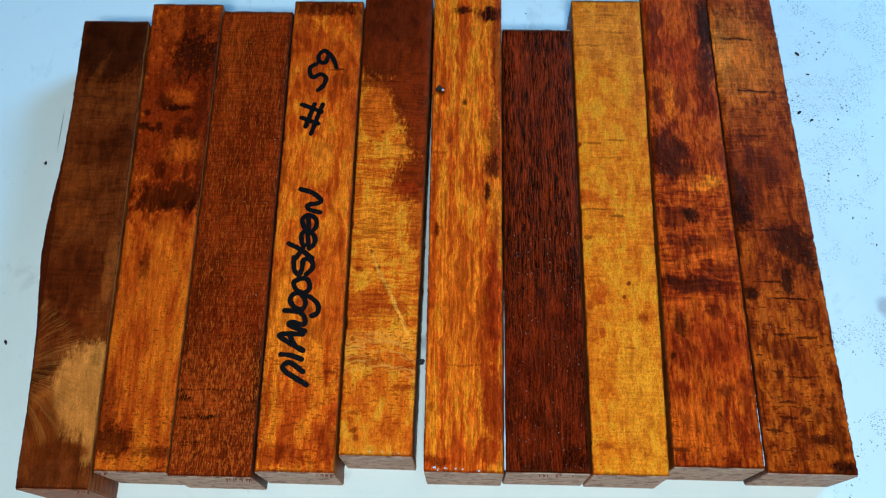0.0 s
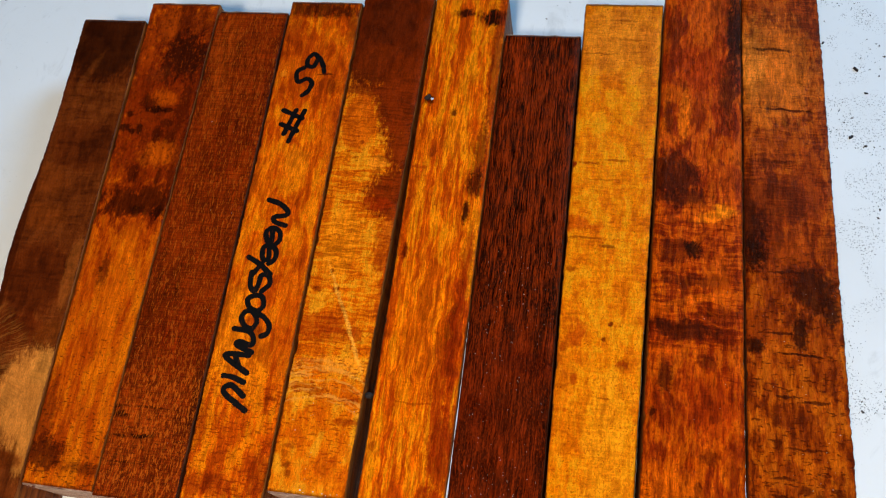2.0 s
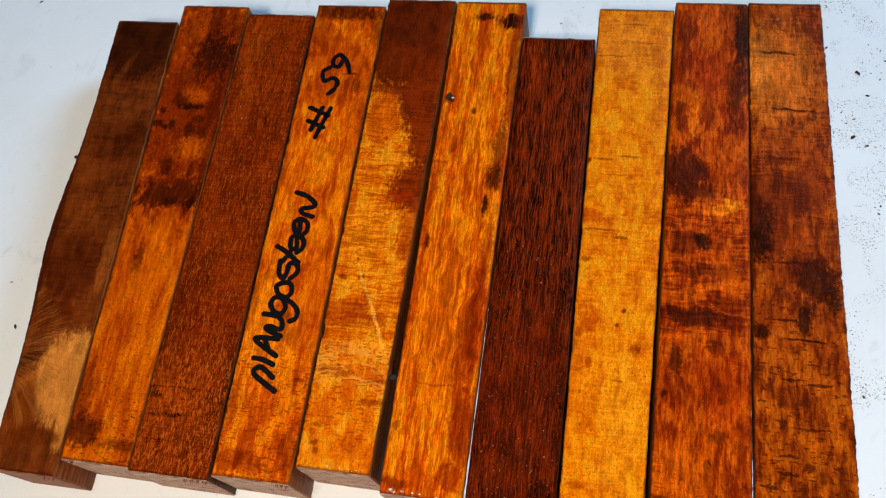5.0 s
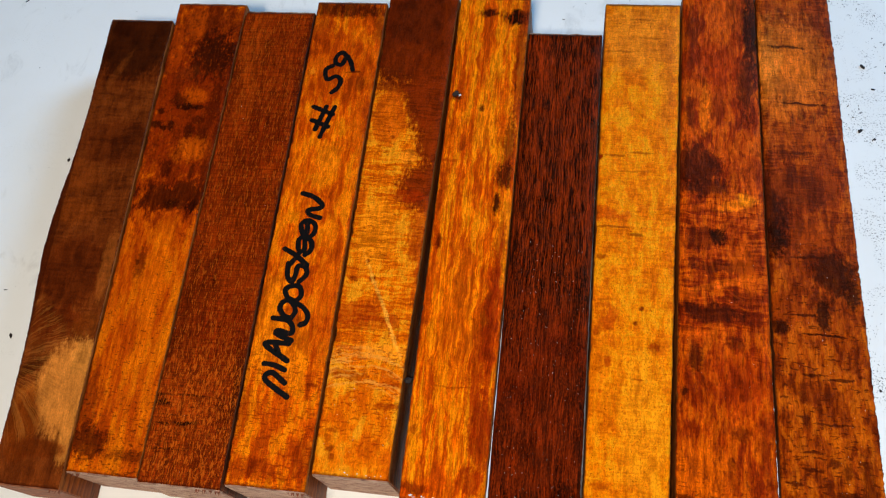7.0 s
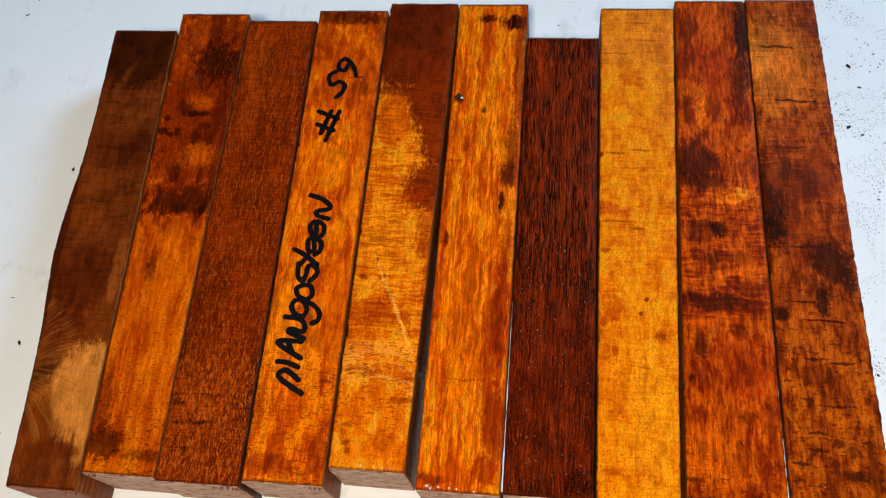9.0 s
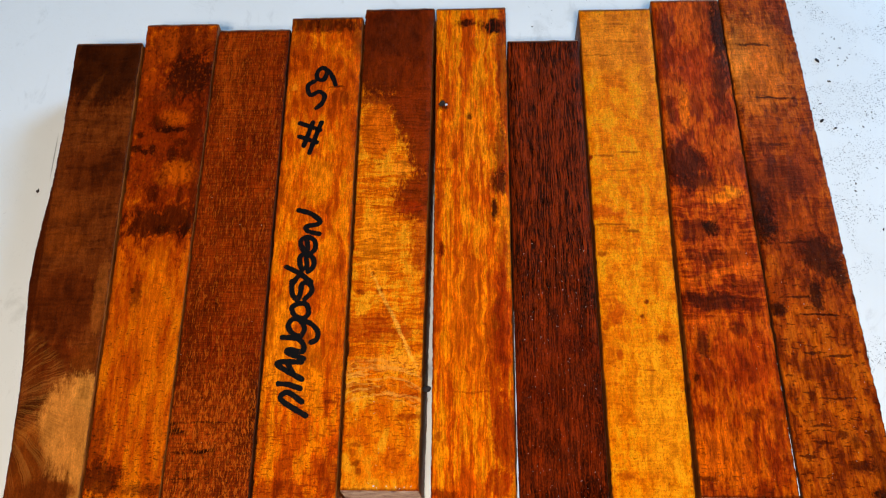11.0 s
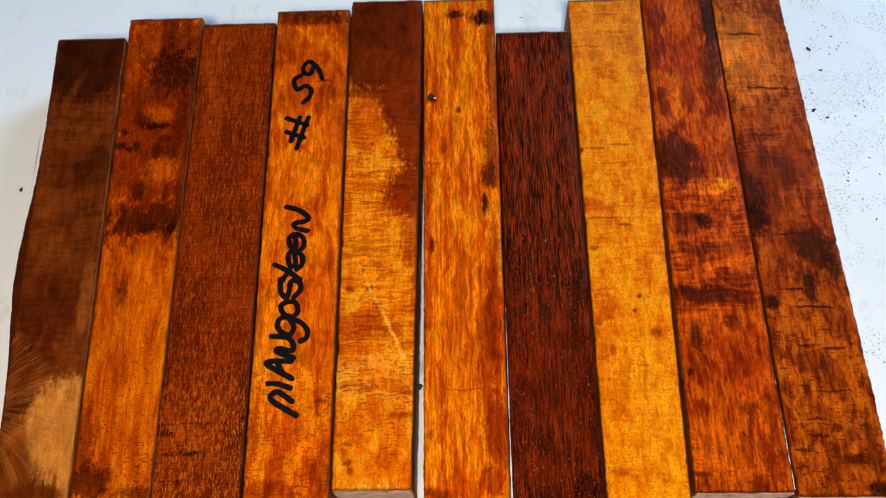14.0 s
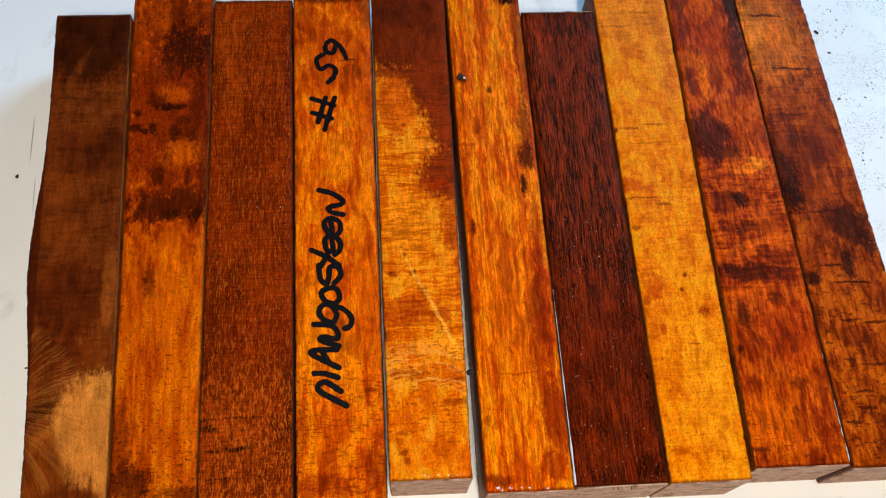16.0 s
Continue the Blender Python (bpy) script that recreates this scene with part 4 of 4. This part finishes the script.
def marker_stroke(name, points, parent, width=1.5):
    """A felt-pen stroke: a smooth flat ribbon with round ends lying on the wood, 0.06 mm proud. Points in millimetres."""
    pts = [Vector((x, y, 0)) for x, y in points]
    fine = []
    for a in range(len(pts) - 1):
        p0, p1, p2, p3 = pts[max(a - 1, 0)], pts[a], pts[a + 1], pts[min(a + 2, len(pts) - 1)]
        for s in range(8):
            t = s / 8
            fine.append(0.5 * ((2 * p1) + (p2 - p0) * t + (2 * p0 - 5 * p1 + 4 * p2 - p3) * t * t + (3 * p1 - p0 - 3 * p2 + p3) * t ** 3))
    fine.append(pts[-1])
    bm = bmesh.new()
    z = H * 1000 + 0.07
    base = parent.location * 1000
    for n, p in enumerate(fine):
        r = width / 2 * (0.92 + 0.16 * noise.noise((p.x * 0.6, p.y * 0.6, 3.0)))
        ring = []
        for c in range(10):
            ang = math.tau * c / 10
            ring.append(bm.verts.new(((p.x + r * math.cos(ang) - base.x) * MM, (p.y + r * math.sin(ang) - base.y) * MM, (z + 0.0002 * n) * MM)))
        bm.faces.new(ring)
        if n:
            d = (p - fine[n - 1])
            if d.length > 1e-6:
                side = Vector((-d.y, d.x, 0)).normalized() * r
                quad = [fine[n - 1] + side, fine[n - 1] - side, p - side, p + side]
                bm.faces.new([bm.verts.new(((q.x - base.x) * MM, (q.y - base.y) * MM, (z + 0.0002 * n + 0.0001) * MM)) for q in quad])
    bmesh.ops.recalc_face_normals(bm, faces=bm.faces)
    for f in bm.faces:
        if f.normal.z < 0:
            f.normal_flip()
    return part(name, bm, INK, parent)


marker_stroke("letter_m", [(0.5, 0.0), (-5.7, 3.8), (-4.3, 5.6), (-0.7, 3.3)], BLANKS[3])
marker_stroke("letter_m", [(-6.7, 7.7), (-4.2, 7.5), (-1.3, 6.5)], BLANKS[3])
marker_stroke("letter_a", [(-1.1, 8.8), (-7.0, 12.1), (-6.6, 13.1), (-1.5, 13.1)], BLANKS[3])
marker_stroke("letter_a", [(-4.9, 12.8), (-3.4, 10.2)], BLANKS[3])
marker_stroke("letter_n", [(-1.1, 13.9), (-5.2, 15.5), (-4.5, 16.3), (-1.6, 15.7), (-1.4, 17.4), (-3.0, 19.0), (-6.8, 19.4)], BLANKS[3])
marker_stroke("letter_g", [(-2.5, 19.4), (-1.5, 21.6), (-3.0, 24.0), (-4.8, 24.0), (-5.6, 22.2), (-4.2, 20.2), (-2.3, 19.7)], BLANKS[3])
marker_stroke("letter_g", [(-2.2, 23.7), (0.0, 22.9), (1.8, 20.9), (1.7, 18.9), (0.4, 18.1)], BLANKS[3])
marker_stroke("letter_o", [(-2.1, 24.1), (-0.8, 25.7), (-1.6, 28.0), (-3.5, 28.2), (-5.1, 27.1), (-4.2, 25.1), (-2.1, 24.1)], BLANKS[3])
marker_stroke("letter_s", [(-2.1, 29.4), (-0.5, 31.4), (-1.1, 33.5), (-3.0, 33.6), (-3.3, 31.2), (-3.9, 29.4), (-5.3, 30.7), (-5.7, 34.2)], BLANKS[3])
marker_stroke("letter_t", [(-7.5, 38.2), (-4.3, 36.6), (-2.1, 35.0), (-0.9, 34.0)], BLANKS[3])
marker_stroke("letter_t", [(-5.6, 33.4), (-4.6, 35.0), (-3.5, 37.0)], BLANKS[3])
marker_stroke("letter_e", [(-2.6, 40.7), (-2.3, 38.1), (-3.7, 38.0), (-4.2, 40.9), (-2.7, 41.7), (-0.8, 40.5), (-0.6, 38.2), (-1.9, 36.8)], BLANKS[3])
marker_stroke("letter_e", [(-2.8, 45.7), (-2.5, 42.8), (-3.5, 42.8), (-4.4, 45.2), (-2.9, 46.5), (-0.8, 45.5), (-0.5, 43.2), (-1.6, 41.8)], BLANKS[3])
marker_stroke("letter_n", [(0.2, 47.4), (-2.7, 48.2), (-3.3, 49.5), (-0.4, 50.2), (0.1, 51.3), (-2.4, 53.3), (-5.7, 54.3)], BLANKS[3])
marker_stroke("hash_sign", [(-7.6, 81.1), (-1.8, 78.8)], BLANKS[3])
marker_stroke("hash_sign", [(-7.4, 76.8), (-2.5, 74.9)], BLANKS[3])
marker_stroke("hash_sign", [(-1.6, 81.2), (-2.5, 78.2), (-4.2, 71.6)], BLANKS[3])
marker_stroke("hash_sign", [(-4.0, 81.3), (-5.9, 73.9)], BLANKS[3])
marker_stroke("digit_five", [(-4.6, 94.8), (-6.3, 93.3), (-5.4, 90.2), (-3.0, 91.3), (-1.4, 90.0), (-1.9, 87.5), (-3.4, 85.9)], BLANKS[3])
marker_stroke("digit_nine", [(-0.9, 98.1), (-2.5, 99.4), (-3.9, 97.9), (-3.8, 95.8), (-2.0, 95.3), (-0.9, 98.1), (0.5, 96.1), (1.4, 93.6)], BLANKS[3])

# ---- small things on the blanks and the table ----
CHIP = plain("dark_bark_chip", lin(40, 26, 22), 0.8, 0.5, 0.6, 0.6)
DUST = plain("grey_brown_sawdust", lin(70, 60, 56), 0.9, 0.5, 0.8)
# near-white, so that wax beads and edges show painted-in glints
WAX_GLINT = plain("pale_wax_glint", lin(226, 222, 226), 0.2, 0.1, 1.0)
SPLINTER = plain("pale_splinter", lin(150, 92, 50), 0.6, 0.3, 1.0)


def chip_mesh(seed, length, width, height):
    """A crumpled little flake."""
    rng = random.Random(seed)
    bm = bmesh.new()
    bmesh.ops.create_icosphere(bm, subdivisions=2, radius=0.5)
    for v in bm.verts:
        n = 1.0 + 0.55 * noise.noise(v.co * 2.3 + Vector((seed * 3.1, 0, 0)))
        v.co = Vector((v.co.x * length * n, v.co.y * width * n, max(v.co.z, -0.35) * height * n)) * MM
    low = min(v.co.z for v in bm.verts)
    for v in bm.verts:
        v.co.z -= low
    return bm


def chip(x, y, length, width, turn, seed):
    ob = mesh_object("wood_chip", chip_mesh(seed, length, width, 0.5 * width), CHIP)
    ob.matrix_world = pose(x * MM, y * MM, 0.0, 0, 0, turn)
    return tagged(ob, "tiny dark bark chip lying on the white table", "wood chip", "chips on the table")


CHIPS = [
    (142.7, 113.4, 1.7, 0.9, -45), (145.0, 105.9, 1.1, 0.5, -10), (140.7, 92.2, 1.5, 0.9, 40), (144.2, 89.6, 1.0, 0.6, 10),
    (134.5, 121.9, 0.9, 0.6, 60), (98.6, 139.4, 1.3, 0.6, 35), (104.7, 139.2, 1.3, 0.6, 20), (77.9, 140.2, 1.5, 0.9, -20),
    (-88.1, 71.4, 1.3, 0.9, 80), (-88.2, 15.0, 1.5, 0.7, -60), (-94.4, 28.4, 1.2, 0.3, 5), (-121.7, 131.2, 1.4, 0.5, 40), (-78.8, 17.7, 0.9, 0.4, 0),
]
for n, (x, y, a, b, turn) in enumerate(CHIPS):
    chip(x, y, a, b, turn, n + 1)



def ridge(name, x0, y0, x1, y1, width, parent, label, seed, drop=0.25, broken=1.1):
    """A broken pale ridge along an edge, modelled in place of a glint. Millimetres."""
    bm = bmesh.new()
    base = parent.location * 1000
    steps = 60
    last = None
    for n in range(steps + 1):
        t = n / steps
        w = width * max(0.0, 0.55 + broken * noise.noise((seed, t * 9.0, 0.0))) * (0.3 + 0.7 * t * t)
        x, y = x0 + (x1 - x0) * t - base.x, y0 + (y1 - y0) * t - base.y
        z = H * 1000 - drop
        ring = [bm.verts.new(((x + a * w) * MM, y * MM, (z + b * w) * MM)) for a, b in ((-0.6, -0.6), (-0.5, 0.2), (-0.1, 0.5), (0.35, 0.42), (0.5, -0.3))]
        if last:
            for q in range(4):
                f = bm.faces.new((last[q], last[q + 1], ring[q + 1], ring[q]))
                f.smooth = True
        last = ring
    bmesh.ops.recalc_face_normals(bm, faces=bm.faces)
    return part(name, bm, WAX_GLINT, parent, label)


ridge("edge_glint", 49.82, 26.0, 50.05, -19.8, 0.62, BLANKS[6], "pale broken ridge in place of a glint on the waxed edge", 4.0)
ridge("edge_glint", 111.2, 22.0, 112.1, -17.5, 0.4, BLANKS[8], "thin pale ridge in place of an edge glint", 9.0)


def bead(x, y, z, size, parent, material=None, name="wax_glint_bead"):
    bm = chip_mesh(int(abs(x * 31 + y * 17)) + 3, size, size * 0.8, size * 0.7)
    ob = part(name, bm, material or WAX_GLINT, parent)
    ob.location = (x * MM - parent.location.x, y * MM - parent.location.y, z * MM)
    return ob


rng = random.Random(12)
# wax beads along the near edges, coloured pale for their sparkle
for n in range(12):
    bead(36 + rng.uniform(-4, 9), -20.0 + rng.uniform(-0.2, 0.5), H * 1000 - 0.15, rng.uniform(0.25, 0.6), BLANKS[5])
for n in range(7):
    bead(22 + rng.uniform(-5, 4), -16.5 + rng.uniform(-0.2, 0.6), H * 1000 - 0.12, rng.uniform(0.2, 0.42), BLANKS[4])
bead(31.3, 86.6, H * 1000 - 0.1, 1.9, BLANKS[5], CHIP, "knot")
# the white glint beside the knot, made as a pale bead
bead(32.4, 86.2, H * 1000 + 0.15, 0.8, BLANKS[5])
bead(28.9, 6.8, H * 1000 - 1.6, 2.0, BLANKS[4], CHIP, "bark_fleck")

TORN = plain("torn_red_brown_fibre", lin(128, 62, 30), 0.7, 0.5, 0.8)


def torn_edge(parent, x0, x1, y, count, seed):
    """Splinters left by the saw along a near top edge, drooping over the end. Millimetres."""
    rng = random.Random(seed)
    bm = bmesh.new()
    base = parent.location * 1000
    for n in range(count):
        x, long, w = rng.uniform(x0, x1), rng.uniform(0.3, 1.1), rng.uniform(0.1, 0.28)
        lean, drop = rng.uniform(-0.5, 0.5), rng.uniform(0.1, 0.7)
        z = H * 1000 - rng.uniform(0.25, 0.9)
        root = [(x - w, y + 0.5, z), (x + w, y + 0.5, z), (x, y + 0.5, z - w)]
        mids = [(px + lean * 0.5 + (x - px) * 0.3, py - 0.5 - long * 0.6, pz - drop * 0.3) for px, py, pz in root]
        tip = bm.verts.new(((x + lean - base.x) * MM, (y - 0.2 - long - base.y) * MM, (z - drop) * MM))
        a, b = ([bm.verts.new(((px - base.x) * MM, (py - base.y) * MM, pz * MM)) for px, py, pz in ring] for ring in (root, mids))
        for q in range(3):
            s = (q + 1) % 3
            bm.faces.new((a[q], a[s], b[s], b[q]))
            bm.faces.new((b[q], b[s], tip))
        bm.faces.new(a[::-1])
    bmesh.ops.recalc_face_normals(bm, faces=bm.faces)
    return part("torn_edge", bm, TORN, parent, "reddish splinters torn by the saw")


torn_edge(BLANKS[0], -53.0, -50.2, -26.6, 12, 21)
torn_edge(BLANKS[2], -17.0, -11.2, -22.9, 22, 22)
torn_edge(BLANKS[3], 4.5, 8.8, -21.4, 22, 23)
torn_edge(BLANKS[1], -49.5, -46.0, -22.2, 8, 24)
torn_edge(BLANKS[6], 58.0, 70.0, -20.2, 18, 25)

# sawdust, thick beside the tenth blank and beyond the far ends, thin elsewhere
rng = random.Random(5)
bm = bmesh.new()


def fleck(x, y, size):
    a = rng.uniform(0, math.tau)
    long, wide = size * rng.uniform(0.6, 1.5), size * rng.uniform(0.3, 0.8)
    ca, sa = math.cos(a), math.sin(a)
    pts = [(-long, -wide * 0.4), (0.1 * long, -wide), (long, 0.2 * wide), (-0.2 * long, wide)]
    vs = [bm.verts.new(((x + px * ca - py * sa) * MM, (y + px * sa + py * ca) * MM, 0.03 * MM)) for px, py in pts]
    tip = bm.verts.new((x * MM, y * MM, (0.03 + 0.6 * wide) * MM))
    for q in range(4):
        bm.faces.new((vs[q], vs[(q + 1) % 4], tip))


for n in range(3600):
    x, y = 131 + abs(rng.gauss(0, 1)) * 17, rng.uniform(-30, 140)
    if x < 137 - 0.045 * y or noise.noise((x * 0.07, y * 0.07, 2.0)) < 0.10:
        continue
    fleck(x, y, min(0.105 * math.exp(rng.gauss(0, 0.66)), 0.45))
for n in range(110):
    fleck(rng.gauss(92, 24), 126 + abs(rng.gauss(0, 9)), min(0.11 * math.exp(rng.gauss(0, 0.6)), 0.4))
for n in range(70):
    fleck(rng.uniform(-140, -80), rng.uniform(-40, 140), min(0.09 * math.exp(rng.gauss(0, 0.5)), 0.3))
for n in range(60):
    fleck(rng.uniform(-60, 130), rng.uniform(-44, -29), 0.08 * math.exp(rng.gauss(0, 0.5)))
tagged(mesh_object("sawdust", bm, DUST), "fine grey sawdust scattered on the white table", "sawdust", kind="stuff")


def sparkles(parent, x0, x1, y0, y1, count, seed, size=0.11):
    """Fine pale droplets on a waxed top that stand for sparkles of light. Millimetres."""
    rng = random.Random(seed)
    bm = bmesh.new()
    base = parent.location * 1000
    for n in range(count):
        x, y = rng.uniform(x0, x1), y0 + (y1 - y0) * rng.random() ** 1.5
        r = size * rng.uniform(0.5, 1.5)
        made = bmesh.ops.create_icosphere(bm, subdivisions=1, radius=r * MM)
        for v in made["verts"]:
            v.co = Vector((v.co.x + (x - base.x) * MM, v.co.y * 1.3 + (y - base.y) * MM, v.co.z * 0.6 + H + 0.02 * MM))
    for f in bm.faces:
        f.smooth = True
    return tagged(part("glint_dots", bm, WAX_GLINT, parent, "fine pale dots that imitate sparkles on the waxed top"), kind="stuff")


sparkles(BLANKS[6], 51.5, 69.0, -19.0, 45.0, 200, 1, 0.052)
sparkles(BLANKS[4], 11.0, 26.5, -16.5, 4.0, 22, 2, 0.06)
sparkles(BLANKS[9], 115.0, 131.0, -14.0, 48.0, 36, 3, 0.05)
sparkles(BLANKS[8], 92.0, 109.0, -16.0, 60.0, 18, 4, 0.05)
sparkles(BLANKS[2], -32.0, -14.0, -20.0, 90.0, 14, 5, 0.06)

bm = bmesh.new()
last = None
for n in range(13):
    t = n / 12
    x, y, z, r = 69.6 + 1.7 * t, 57.0 + 3.0 * t - 1.6 * t * t, H * 1000 + 0.02 + 0.7 * math.sin(t * 2.6), 0.07 * (1.05 - t)
    ring = [bm.verts.new(((x + r * math.cos(a) - BLANKS[6].location.x * 1000) * MM, (y - BLANKS[6].location.y * 1000) * MM, (z + r * math.sin(a)) * MM)) for a in (0.0, 2.1, 4.2)]
    if last:
        for q in range(3):
            bm.faces.new((last[q], last[(q + 1) % 3], ring[(q + 1) % 3], ring[q]))
    last = ring
bmesh.ops.recalc_face_normals(bm, faces=bm.faces)
part("splinter", bm, SPLINTER, BLANKS[6], "thin pale splinter")
